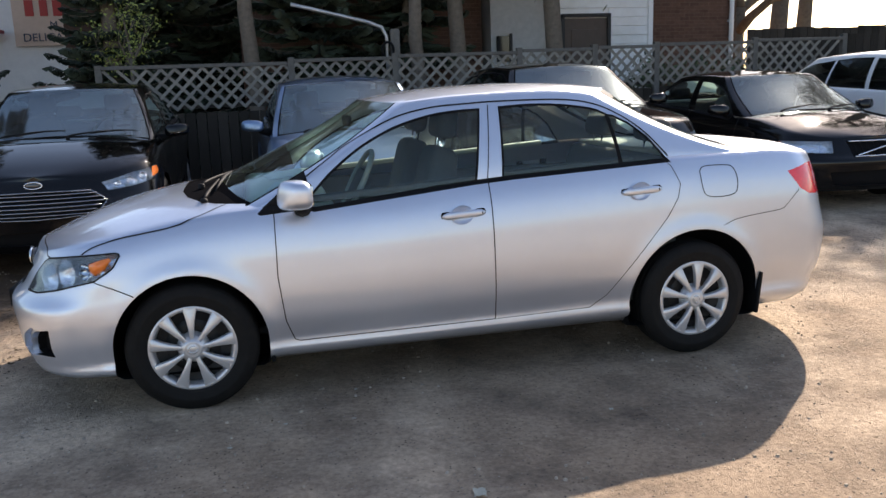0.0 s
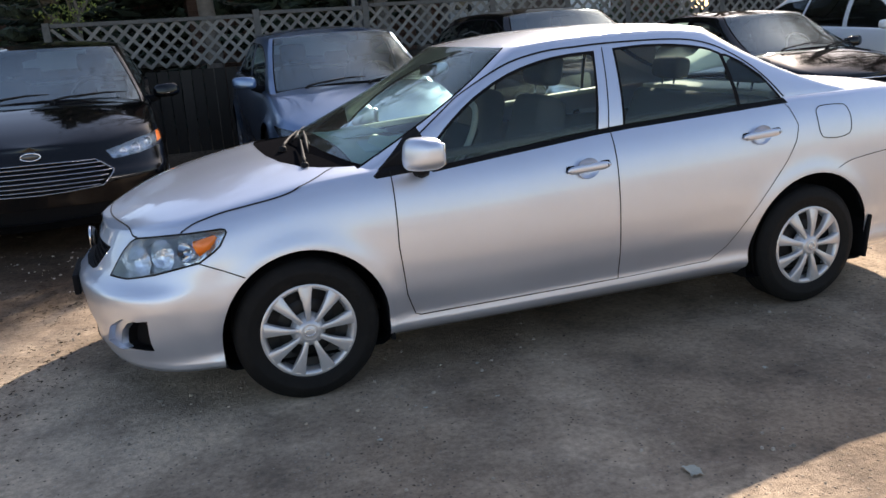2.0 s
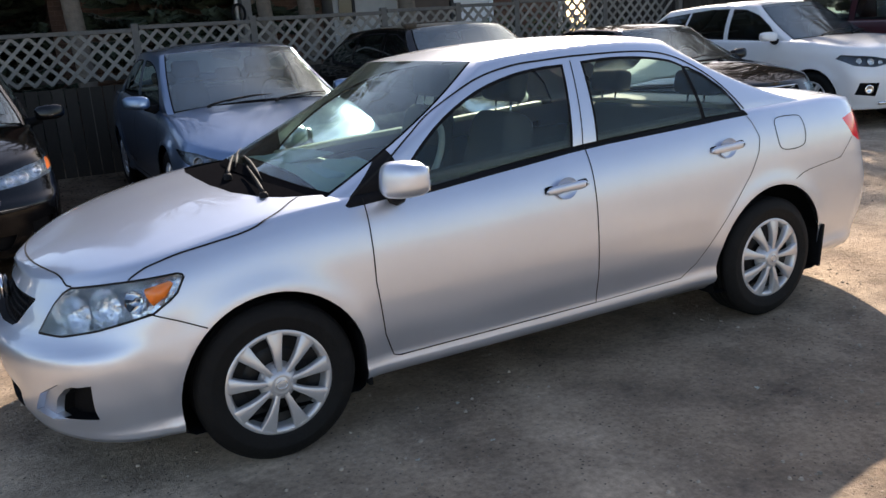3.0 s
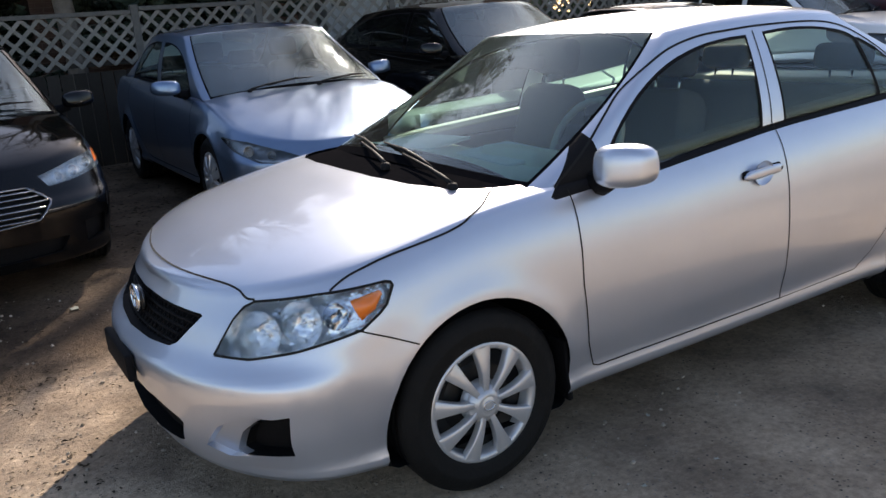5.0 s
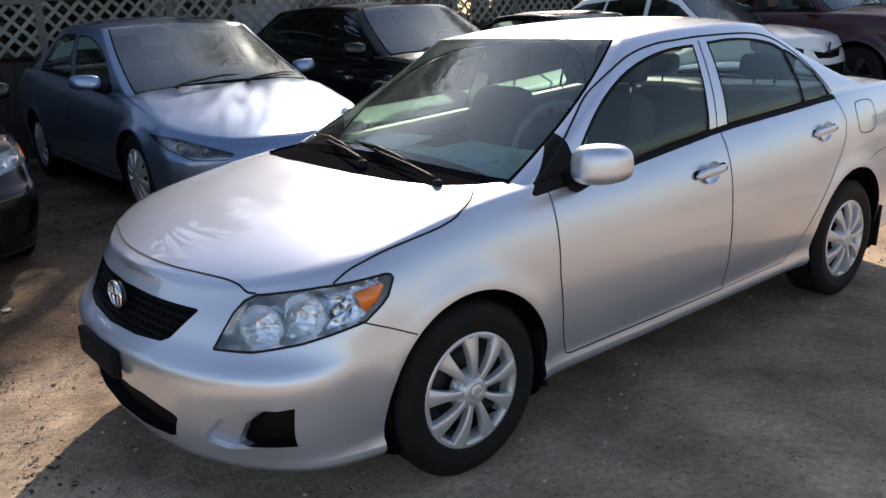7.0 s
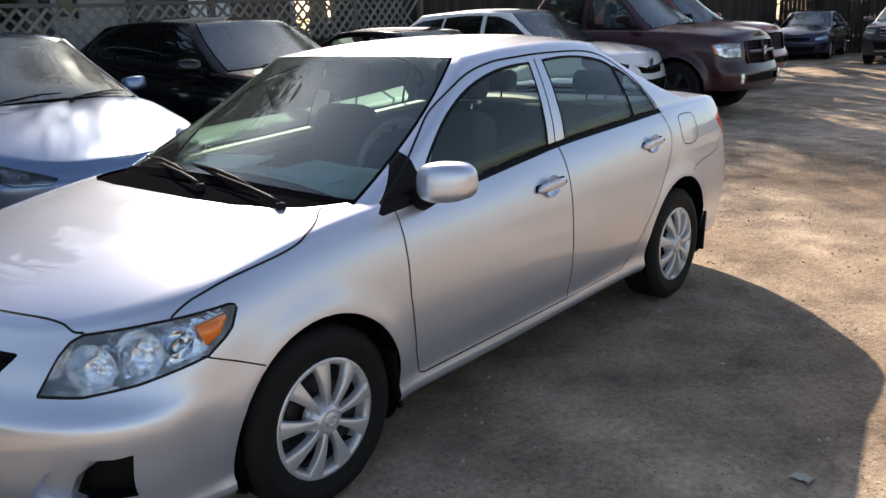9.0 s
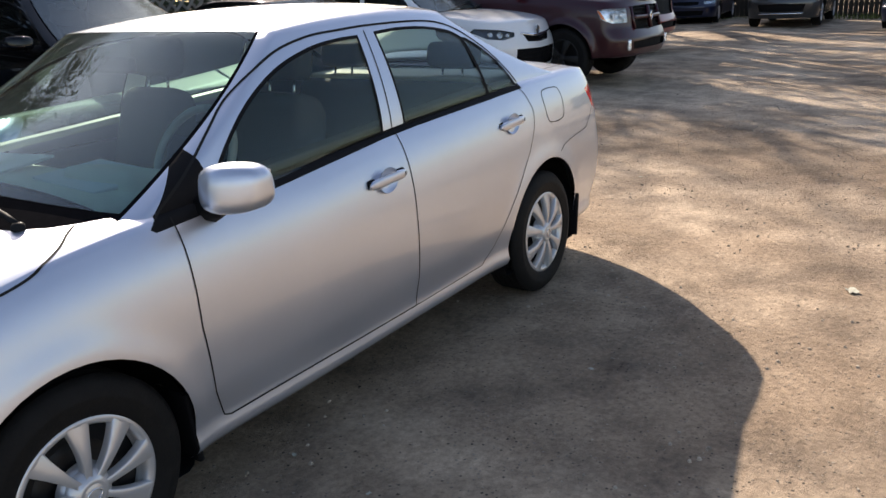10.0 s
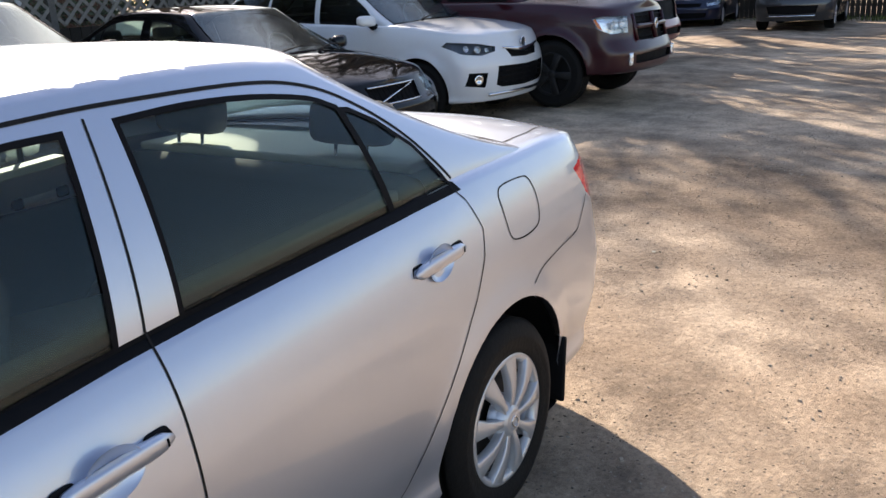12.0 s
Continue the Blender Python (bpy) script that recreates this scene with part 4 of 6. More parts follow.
def wheel_parts(P, paint_rim, spokes, name="wheel"):
    """Meshes of one wheel, its outer face towards -y, round its centre."""
    R, W = P["wheel"], P["tyre"]
    r = P.get("rim", 0.203)
    prof = [(r - 0.02, W * 0.30), (r, W * 0.46), (r + 0.02, W * 0.5), (R - 0.055, W * 0.52), (R - 0.018, W * 0.46), (R, W * 0.36)]
    for g in (0.24, 0.08, -0.08, -0.24):
        prof += [(R, W * (g + 0.06)), (R - 0.008, W * (g + 0.05)), (R - 0.008, W * (g - 0.05)), (R, W * (g - 0.06))]
    prof += [(R, -W * 0.36), (R - 0.018, -W * 0.46), (R - 0.05, -W * 0.515), (R - 0.056, -W * 0.52), (R - 0.06, -W * 0.515), (r + 0.02, -W * 0.5), (r, -W * 0.47), (r - 0.012, -W * 0.40)]
    tyre = lathe(prof, 72)
    back = lathe([(r, -W * 0.30), (r - 0.03, -W * 0.22), (0.06, -W * 0.16), (0.0, -W * 0.16)], 40)
    y0 = -W * 0.47
    rim = lathe([(r + 0.004, y0 + 0.01), (r + 0.002, y0), (r - 0.012, y0 - 0.003), (r - 0.022, y0 + 0.006), (r - 0.026, y0 + 0.03)], 72)
    sv, sf = [], []
    rin, rout = 0.040, r - 0.010
    wd = P.get("spoke", (0.013, 0.036))
    nst = 8
    for k in range(spokes if P.get("joined", True) else 1):
        a = 2 * math.pi * (k + 0.25) / spokes
        base = len(sv)
        for i in range(nst):
            t = i / (nst - 1)
            rr = rin + (rout - rin) * t
            ww = wd[0] + (wd[1] - wd[0]) * t ** P.get("trumpet", 1.0)
            dep = -0.020 * math.sin(math.pi * (0.25 + 0.65 * t)) + 0.004
            for off, y in ((-ww, 0.026), (-ww, 0.002), (-ww * 0.86, -0.002), (0.0, 0.001), (ww * 0.86, -0.002), (ww, 0.002), (ww, 0.026)):
                ca, sa = math.cos(a), math.sin(a)
                sv.append((ca * rr - sa * off, y0 + dep + y, sa * rr + ca * off))
        for i in range(nst - 1):
            for j in range(6):
                p = base + i * 7 + j
                sf.append((p, p + 7, p + 8, p + 1))
    hub = lathe([(0.066, y0 + 0.014), (0.060, y0 - 0.006), (0.040, y0 - 0.016), (0.034, y0 - 0.022), (0.031, y0 - 0.019), (0.027, y0 - 0.022), (0.0, y0 - 0.023)], 36)
    return tyre, back, rim, (sv, sf), hub


def hubcap_parts(P):
    """The recessed outer lip, the hub cone and the brake drum behind a hubcap."""
    r, W = P["rim"], P["tyre"]
    y0 = -W * 0.47
    lip = lathe([(r - 0.012, y0 + 0.004), (r - 0.016, y0 + 0.020), (r - 0.026, y0 + 0.030), (r - 0.029, y0 + 0.045)], 72)
    cone = lathe([(0.076, y0 + 0.034), (0.070, y0 + 0.016), (0.056, y0 + 0.004), (0.046, y0 - 0.012), (0.036, y0 - 0.016)], 45)
    drum = lathe([(0.150, y0 + 0.075), (0.150, y0 + 0.060), (0.10, y0 + 0.052), (0.0, y0 + 0.050)], 36)
    oval = tube([(0.021 * math.cos(a), y0 - 0.0235, 0.015 * math.sin(a)) for a in np.linspace(0, 2 * math.pi, 25)], 0.0022, 6)
    return ("hubcap_lip", lip, M_RIM, "silver recessed lip"), ("hub_cone", cone, M_RIM, "silver hub cone"), ("brake_drum", drum, M_STEEL, "black brake drum"), ("hub_badge", oval, M_CHROME, "chrome oval badge")


def wheels(P, root, spokes=9, rim_mat=None, label=""):
    tyre, back, rim, sp, hub = wheel_parts(P, rim_mat, spokes)
    made = {}
    more = () if P.get("joined", True) else hubcap_parts(P)
    i = 0
    for ax in P["axle"]:
        for sgn in (-1, 1):
            c = Vector((ax, sgn * P["track"], P["wheel"]))
            w = new("wheel")
            w.parent = root
            w.location = c
            w.rotation_euler = (0, 0.4 * i, 0 if sgn < 0 else math.pi)
            i += 1
            for nm, data, m, lb in (("tyre", tyre, M_TYRE, "black worn rubber tyre"), ("steel_wheel", back, M_STEEL, "black steel wheel"),
                                    ("rim", rim, rim_mat, "silver rim"), ("spokes" if P.get("joined", True) else "spoke", sp, rim_mat, label or "silver spokes"), ("hub_cap", hub, rim_mat, ""), *more):
                if nm in made:
                    ob = new(nm, made[nm])
                    ob.parent = w
                    tagged(ob, lb)
                else:
                    ob = mesh_part(nm, *data, m, w, lb)
                    made[nm] = ob.data
                if nm == "spoke":
                    for k in range(1, spokes):
                        ob = new(nm, made[nm])
                        ob.parent = w
                        ob.rotation_euler = (0, 2 * math.pi * k / spokes, 0)
                        tagged(ob, lb)


def cushion(sx, sy, sz, at, rot=(0, 0, 0), bev=0.05):
    return box_bm(sx, sy, sz, at, min(bev, sx * 0.45, sy * 0.45, sz * 0.45), 3, rot)


def interior(P, root, wheel_side=-1, seat=None, rear=True, floor=0.30, dash_x=-0.85, dash=None):
    """Seats, dashboard, steering wheel and an inner tub."""
    seat = seat or M_SEAT
    dash = dash or M_DASH
    s = P.get("cabin", 0.0)
    belt = P.get("belt", 0.95)
    part("inner_floor", box_bm(2.5, 1.3, 0.04, (0.2 + s, 0, floor), 0.01), M_DARK, root)
    for sg in (-1, 1):
        part("inner_door_panel", box_bm(2.2, 0.04, belt - floor - 0.03, (0.15 + s, sg * (P["half"] - 0.16), (belt + floor) / 2 - 0.02), 0.015), M_DOORTRIM, root)
        fs = new("front_seat")
        fs.parent = root
        y = sg * 0.37
        part("seat_cushion", cushion(0.52, 0.5, 0.16, (-0.30 + s, y, floor + 0.20), (0, 6, 0)), seat, fs)
        back = cushion(0.15, 0.50, 0.70, (-0.045 + s, y, floor + 0.515), (0, 14, 0), 0.07)
        for v in back.verts:
            k = max(0.0, (v.co.z - floor - 0.55) / 0.30)
            v.co.y = y + (v.co.y - y) * (1 - 0.42 * min(k, 1) ** 2)
        part("backrest", back, seat, fs)
        part("headrest", cushion(0.11, 0.27, 0.17, (0.055 + s, y, floor + 0.985), (0, 10, 0), 0.054), seat, fs)
        for k in (-0.065, 0.065):
            mesh_part("headrest_post", *tube([(0.03 + s, y + k, floor + 0.80), (0.05 + s, y + k, floor + 0.93)], 0.006, 8), M_CHROME, fs)
    if rear:
        rs = new("rear_bench")
        rs.parent = root
        part("seat_cushion", cushion(0.5, 1.25, 0.16, (0.85 + s, 0, floor + 0.22), (0, 6, 0)), seat, rs)
        part("backrest", cushion(0.16, 1.25, 0.62, (1.15 + s, 0, floor + 0.46), (0, 20, 0), 0.07), seat, rs)
        for y in (-0.36, 0.36):
            part("headrest", cushion(0.12, 0.29, 0.135, (1.29 + s, y, floor + 0.885), (0, 10, 0), 0.06), seat, rs)
            for k in (-0.06, 0.06):
                mesh_part("headrest_post", *tube([(1.26 + s, y + k, floor + 0.72), (1.28 + s, y + k, floor + 0.84)], 0.006, 8), M_CHROME, rs)
        part("parcel_shelf", box_bm(0.46, 1.2, 0.03, (1.47 + s, 0, P.get("belt", 0.95) + 0.118), 0.01), M_SHELF, root, "pale grey parcel shelf")
    part("dashboard", cushion(0.46, 1.22, 0.24, (dash_x + s + 0.05, 0, belt - 0.102), (0, 6, 0), 0.09), dash, root)
    part("instrument_hood", cushion(0.22, 0.36, 0.10, (dash_x + s + 0.13, wheel_side * 0.37, belt + 0.01), (0, 10, 0), 0.045), dash, root)
    st = new("steering_wheel")
    st.parent = root
    st.matrix_local = pose(dash_x + s + 0.42, wheel_side * 0.38, belt + 0.035, 0, -62, 0)
    rimv = [(0.185 * math.cos(a), 0.185 * math.sin(a), 0) for a in np.linspace(0, 2 * math.pi, 33)]
    mesh_part("wheel_rim", *tube(rimv, 0.015, 8), M_DASH, st)
    part("wheel_boss", cushion(0.16, 0.30, 0.05, (0, 0, -0.02), bev=0.02), M_DARK, st)


def mirror_parts(P, root, at, paint, size=(0.12, 0.21, 0.135), right=None):
    """Both outside mirrors: painted cap, dark glass, and foot."""
    for sg in (-1, 1):
        h = new("wing_mirror")
        h.parent = root
        x, y, z = at if sg < 0 or right is None else right
        bm = bmesh.new()
        bmesh.ops.create_uvsphere(bm, u_segments=28, v_segments=18, radius=1)
        for v in bm.verts:
            c = v.co.normalized()
            r = (abs(c.x) ** 3.2 + abs(c.y) ** 3.2 + abs(c.z) ** 3.2) ** (-1 / 3.2)
            v.co = Vector((c.x * size[0], c.y * size[1], c.z * size[2])) * r * 0.5
        for v in bm.verts:
            v.co.x *= 1.0 - 0.25 * (v.co.z / size[2])
            v.co.x += -0.03 * (1 - abs(v.co.y / size[1] * 2)) * (v.co.x < 0) + 0.18 * sg * v.co.y * 1.0
            v.co.z += 0.04 * sg * v.co.y
        bmesh.ops.translate(bm, vec=(x, sg * y, z), verts=bm.verts)
        part("mirror_cap", bm, paint, h)
        part("mirror_glass", box_bm(0.006, size[1] * 0.72, size[2] * 0.66, (x + size[0] * 0.5 + 0.004, sg * y, z), 0.002, rot=None), M_CHROME, h)
        mesh_part("mirror_foot", *tube([(x - 0.0, sg * (y - size[1] * 0.30), z - size[2] * 0.40), (x + 0.02, sg * (y - size[1] * 0.55), z - size[2] * 0.55), (x + 0.03, sg * (y - size[1] * 0.85), z - size[2] * 0.65)], [0.03, 0.035, 0.05], 8), M_TRIM, h)


def door_handle(root, x, y, z, paint, tilt=3.0, wide=0.22):
    for sg in (-1, 1):
        h = new("door_handle")
        h.parent = root
        m = pose(x, sg * y, z, 0, -tilt, 0)
        cup = lathe([(0.056, -0.001), (0.052, 0.004), (0.03, 0.014), (0.0, 0.018)], 24)
        cv = [m @ Vector((p[0] - 0.01, -sg * (p[1] - 0.006) * -1 if sg > 0 else p[1] - 0.006, p[2] * 0.85)) for p in cup[0]]
        mesh_part("handle_cup", cv, cup[1], M_GREYP if paint is None else paint, h)
        def band(a, b, tall, out, thick):
            """A flat rounded grip from a to b along the door."""
            verts, n, k = [], 12, 13
            for u in np.linspace(-1, 1, k):
                e = max(1 - abs(u) ** 5, 0.0) ** 0.5
                for q in range(n):
                    w = 2 * math.pi * q / n
                    c, d = math.cos(w), math.sin(w)
                    hz = tall * (0.3 + 0.7 * e) * math.copysign(abs(d) ** 0.7, d)
                    oy = out * (0.55 + 0.45 * e) + thick * (0.4 + 0.6 * e) * math.copysign(abs(c) ** 0.7, c)
                    verts.append(m @ Vector(((a + b) / 2 + (b - a) / 2 * u, sg * oy, hz)))
            faces = [(p * n + q, p * n + (q + 1) % n, (p + 1) * n + (q + 1) % n, (p + 1) * n + q) for p in range(k - 1) for q in range(n)]
            return verts, faces + [tuple(range(n - 1, -1, -1)), tuple(range((k - 1) * n, k * n))]

        mesh_part("handle_bar", *band(-wide / 2, wide / 2, 0.0190, -0.0020, 0.012), paint, h)
        for a, b in ((-wide / 2 - 0.003, -wide / 2 + 0.045), (wide / 2 - 0.052, wide / 2 + 0.003)):
            mesh_part("handle_gasket", *band(a, b, 0.0202, -0.015, 0.004), M_TRIM, h, "thin black handle gasket")
        mesh_part("key_slot", *tube([m @ Vector((wide / 2 - 0.018, sg * 0.0085, zz)) for zz in (-0.007, 0.007)], 0.0022, 6), M_TRIM, h)


def wiper(root, foot, tip, lift=0.02, start=0.28):
    """A pivot cap, a tapered arm that rises to its hinge, and a blade carried beside it."""
    w = new("wiper")
    w.parent = root
    a, b = Vector(foot), Vector(tip)
    up = Vector((0, 0, 1))
    mid = a.lerp(b, 0.62) + up * (lift + 0.004)
    arm = [a, a.lerp(mid, 0.16) + up * 0.006, a.lerp(mid, 0.45) + up * 0.008, mid]
    mesh_part("wiper_arm", *tube(arm, [0.009, 0.0085, 0.0065, 0.004], 8), M_WIPER, w)
    v, f = lathe([(0.018, -0.018), (0.018, -0.002), (0.013, 0.005), (0.0, 0.008)], 18, "z")
    mesh_part("pivot_cap", [a + Vector(p) for p in v], f, M_WIPER, w)
    ahead = Vector((0.024, 0, 0.004))
    c, d = a.lerp(b, start) + ahead, b + ahead
    mesh_part("wiper_blade", *tube([c, c.lerp(d, 0.3) + up * 0.012, c.lerp(d, 0.6) + up * 0.014, d], [0.004, 0.008, 0.008, 0.004], 6), M_WIPER, w)


def make_car(name, label, place, P, paint, Q, glass=None):
    """A vehicle from its shape P and the outlines Q of its openings, windows, lamps and panels."""
    glass = glass or M_GLASS
    root = thing(name, label, Q.get("category", "car"), place)
    body, green, kind, ft, nq = shell(P)
    bm = bmesh.new()
    pid = bm.faces.layers.int.new("pid")
    nl = bm.verts.layers.float_vector.new("n")
    L = (pid, nl)
    NB, NG = grid_normals(body), grid_normals(green)
    if NB[20, 70, 1] > 0:
        NB = -NB
    if NG[10, 70, 1] > 0:
        NG = -NG
    # even glass: the normals of the windshield are smoothed
    for _ in range(6):
        S = NG.copy()
        S[1:-1, 1:-1] = (4 * NG[1:-1, 1:-1] + NG[:-2, 1:-1] + NG[2:, 1:-1] + NG[1:-1, :-2] + NG[1:-1, 2:]) / 8
        for c in range(1, NG.shape[1] - 1):
            if kind[min(c, len(kind) - 1)] == 0:
                NG[:, c] = S[:, c]
    NG /= np.linalg.norm(NG, axis=2, keepdims=True)
    # ids: 1 body, 2 underside, 3 greenhouse paint, 4 windshield, 5 rear glass, 6 frit, 7 deck under the greenhouse
    nlow = 36
    grid_bm(bm, body, NB, L, lambda r, c: 2 if r < 2 else 1 if r < nlow else 8)
    cA, cR = Q.get("pillar", (0.90, 0.86))

    def gid(r, c):
        if r >= nq - 1:
            return 3
        if kind[c] == 0 and ft[c + 1] <= cA:
            return 6 if r < 1 or ft[c + 1] > cA - 0.012 else 4
        if kind[c] == 2 and ft[c] <= cR and not Q.get("solid_back"):
            return 10 if r < 2 or r >= nq - 3 or ft[c] > cR - 0.04 else 5
        return 3

    grid_bm(bm, green, NG, L, gid)
    # the opening under the greenhouse
    x0, x1 = P["cowl"][0] + P["gfront"][0] + 0.03, P["back"][0] - P["grear"][0] - 0.05
    hh = P["half"] * 0.86
    hole = cut(bm, pid, (8,), [(x0, -hh, 0), (x1, -hh, 0), (x1, 0.2, 0), (x0, 0.2, 0)], (0, 0, 1), 7)
    # wheel arches
    arches = P.get("arches", (P["arch"], P["arch"]))
    for ax, big in zip(P["axle"], arches):
        pts = [(ax + big * math.cos(a), P["wheel"] + big * math.sin(a)) for a in np.linspace(0, math.pi, 25)]
        pts += [(ax - big * 0.985, 0.05), (ax + big * 0.985, 0.05)]
        cut(bm, pid, (1, 2), side(pts), (0, 1, 0), 9, lambda c: c.y < -0.45)
    nid = 20
    trims, panes, recess, lamps, doors = [], [], [], [], []
    for w in Q.get("windows", []):
        cut(bm, pid, (3, 1), side(grow(w, 0.012, Q.get("belt_strip", 0.03))), (0, 1, 0), nid, lambda c: c.y < -0.3)
        cut(bm, pid, (nid,), side(w), (0, 1, 0), nid + 1, lambda c: c.y < -0.3)
        trims.append(nid)
        panes.append(nid + 1)
        nid += 2
    for nm, src, poly, d in Q.get("patches", []):
        cut(bm, pid, src, poly, d, nid, (lambda c: c.x < 0 and c.y < 0.001) if d[0] > 0.5 else (lambda c: c.y < 0.001))
        lamps.append((nm, nid, d))
        nid += 1
    for polys in Q.get("doors", []):
        for poly in polys:
            cut(bm, pid, (1,), side(poly), (0, 1, 0), nid, lambda c: c.y < -0.45)
            cut(bm, pid, (3,), side(poly), (0, 1, 0), nid, lambda c: c.y < -0.3)
        doors.append(nid)
        nid += 1
    for poly, d, src, tid in Q.get("panels", []):
        cut(bm, pid, src, poly, d, nid)
        lamps.append((tid, nid, None))
        nid += 1
    from mathutils.bvhtree import BVHTree
    bm.normal_update()
    tree = BVHTree.FromBMesh(bm)
    grab = lambda *ids: oriented(extract(bm, pid, nl, ids))

    def put(nm, data, m, lb="", normals=True):
        return mesh_part(nm, data[0], data[1], m, root, lb, True, data[2] if normals else None)

    put("body", both(grab(1, 8)), paint)
    put("underbody", both(grab(2)), M_TRIM)
    put("roof", both(grab(3)), paint)
    ws = put("windshield", both(grab(4)), Q.get("front_glass", M_SCREEN), "tinted windshield glass")
    put("windshield_border", both(grab(6)), M_COWL)
    rb = grab(10)
    if rb[1]:
        put("rear_glass_border", both(rb), M_TRIM)
    rg = grab(5)
    if rg[1]:
        put("rear_window", both(rg), glass)
    for a, b in zip(trims, panes):
        t, p = grab(a), grab(b)
        for dt, dp in ((t, p), (mirrored(*t), mirrored(*p))):
            if dt[1]:
                put("window_trim", dt, M_TRIM)
            if dp[1]:
                put("side_window", pushed(dp, 0.004), glass)
    for d in doors:
        t = grab(d)
        for dt in (t, mirrored(*t)):
            put("door", dt, paint)
    for nm, i, d in lamps:
        data = grab(i)
        if not data[1]:
            continue
        style, m, back, lb = Q["styles"][nm]
        pair = (data, mirrored(*data))
        if style == "middle":
            v, f = walled(both(data), Vector(back))
            bm2 = bmesh.new()
            vv = [bm2.verts.new(p) for p in v]
            for q in f:
                if not all(abs(v[i].y) < 1e-5 for i in q):
                    bm2.faces.new([vv[i] for i in q])
            bmesh.ops.remove_doubles(bm2, verts=bm2.verts, dist=1e-5)
            part(nm, bm2, m, root, lb, smooth=False)
        elif style == "recess":
            for k, dt in enumerate(pair):
                b = Vector(back)
                b.y *= 1 if k == 0 else -1
                v, f = walled(dt, b)
                mesh_part(nm, v, f, m, root, lb, False)
        elif style == "lamp":
            for k, dt in enumerate(pair):
                b = Vector(back)
                b.y *= 1 if k == 0 else -1
                lamp = new(nm)
                lamp.parent = root
                tagged(lamp, lb)
                v, f = walled(dt, b)
                mesh_part("reflector", v, f, m, lamp, "", False)
                mesh_part("lens", dt[0], dt[1], M_LENS, lamp, "clear lens", True, dt[2])
        elif style == "flush":
            for dt in pair:
                put(nm, dt, m, lb)
        else:
            put(nm, both(data), m, lb)
    # wheel housings
    for ax, big in zip(P["axle"], arches):
        for sg in (-1, 1):
            R = big + 0.004
            pr = [(R, 0.0), (R + 0.012, 0.02), (R + 0.012, 0.30), (0.05, 0.31)]
            v, f = lathe(pr, 40)
            y0 = P["half"] * 0.975
            mesh_part("wheel_housing", [(p[0] + ax, sg * (y0 - p[1] - 0.02), max(p[2] + P["wheel"], P["ride"] - 0.02)) for p in v], f, M_TRIM, root)
    for pts, ax, wd in Q.get("seams", []):
        v, f = ribbon(tree, pts, ax, wd)
        if f:
            mesh_part("panel_gap", v, f, M_SEAM, root, "", True)
            mesh_part("panel_gap", [p * Vector((1, -1, 1)) for p in v], [q[::-1] for q in f], M_SEAM, root, "", True)
    bm.free()
    return root, tree


# ---- the silver sedan ----
def rounded(pts, n=3):
    """A side outline's arc, made finer by a spline through its points."""
    return [(p.x, p.y) for p in smooth_line([(x, z, 0) for x, z in pts], n)]


def convex(pts):
    """The convex outline round some points."""
    def chain(some):
        out = []
        for p in some:
            while len(out) > 1 and (out[-1][0] - out[-2][0]) * (p[1] - out[-2][1]) - (out[-1][1] - out[-2][1]) * (p[0] - out[-2][0]) <= 1e-5:
                out.pop()
            out.append(p)
        return out[:-1]

    order = sorted(pts)
    return chain(order) + chain(order[::-1])


W_FRONT = convex([(-0.715, 0.945), (-0.69, 0.932), (0.113, 1.012)] + rounded([(0.170, 1.347), (0.06, 1.343), (-0.09, 1.324), (-0.27, 1.273), (-0.45, 1.183), (-0.60, 1.073), (-0.70, 0.975)]))
W_REAR = convex([(0.266, 1.023), (0.887, 1.053)] + rounded([(0.855, 1.299), (0.78, 1.328), (0.62, 1.352), (0.45, 1.360), (0.292, 1.354)]))
W_QUART = [(0.909, 1.055), (1.140, 1.066), (1.055, 1.178), (0.97, 1.248), (0.895, 1.287), (0.877, 1.289)]
D_FRONT = [(-0.882, 0.935), (-0.886, 0.62), (-0.862, 0.40), (-0.825, 0.30), (-0.80, 0.29), (0.186, 0.302), (0.178, 0.93), (0.178, 1.0), (-0.80, 0.925)]
D_REAR1 = [(0.192, 0.302), (0.70, 0.314), (0.79, 0.372), (0.975, 0.595), (1.122, 0.764), (1.186, 0.865), (1.203, 0.935), (1.168, 1.02), (1.13, 1.062), (0.184, 1.0)]
HEAD = [(-2.05, -0.555, 0.592), (-2.04, -0.56, 0.61), (-1.985, -0.575, 0.692), (-1.955, -0.592, 0.727), (-1.925, -0.615, 0.745), (-1.78, -0.74, 0.768), (-1.640, -0.86, 0.784), (-1.618, -0.86, 0.780), (-1.608, -0.86, 0.770), (-1.612, -0.86, 0.755), (-1.635, -0.87, 0.722), (-1.66, -0.87, 0.70), (-1.72, -0.87, 0.664), (-1.90, -0.80, 0.622), (-1.99, -0.68, 0.596)]
X, Y, Z = (1, 0, 0), (0, 1, 0), (0, 0, 1)
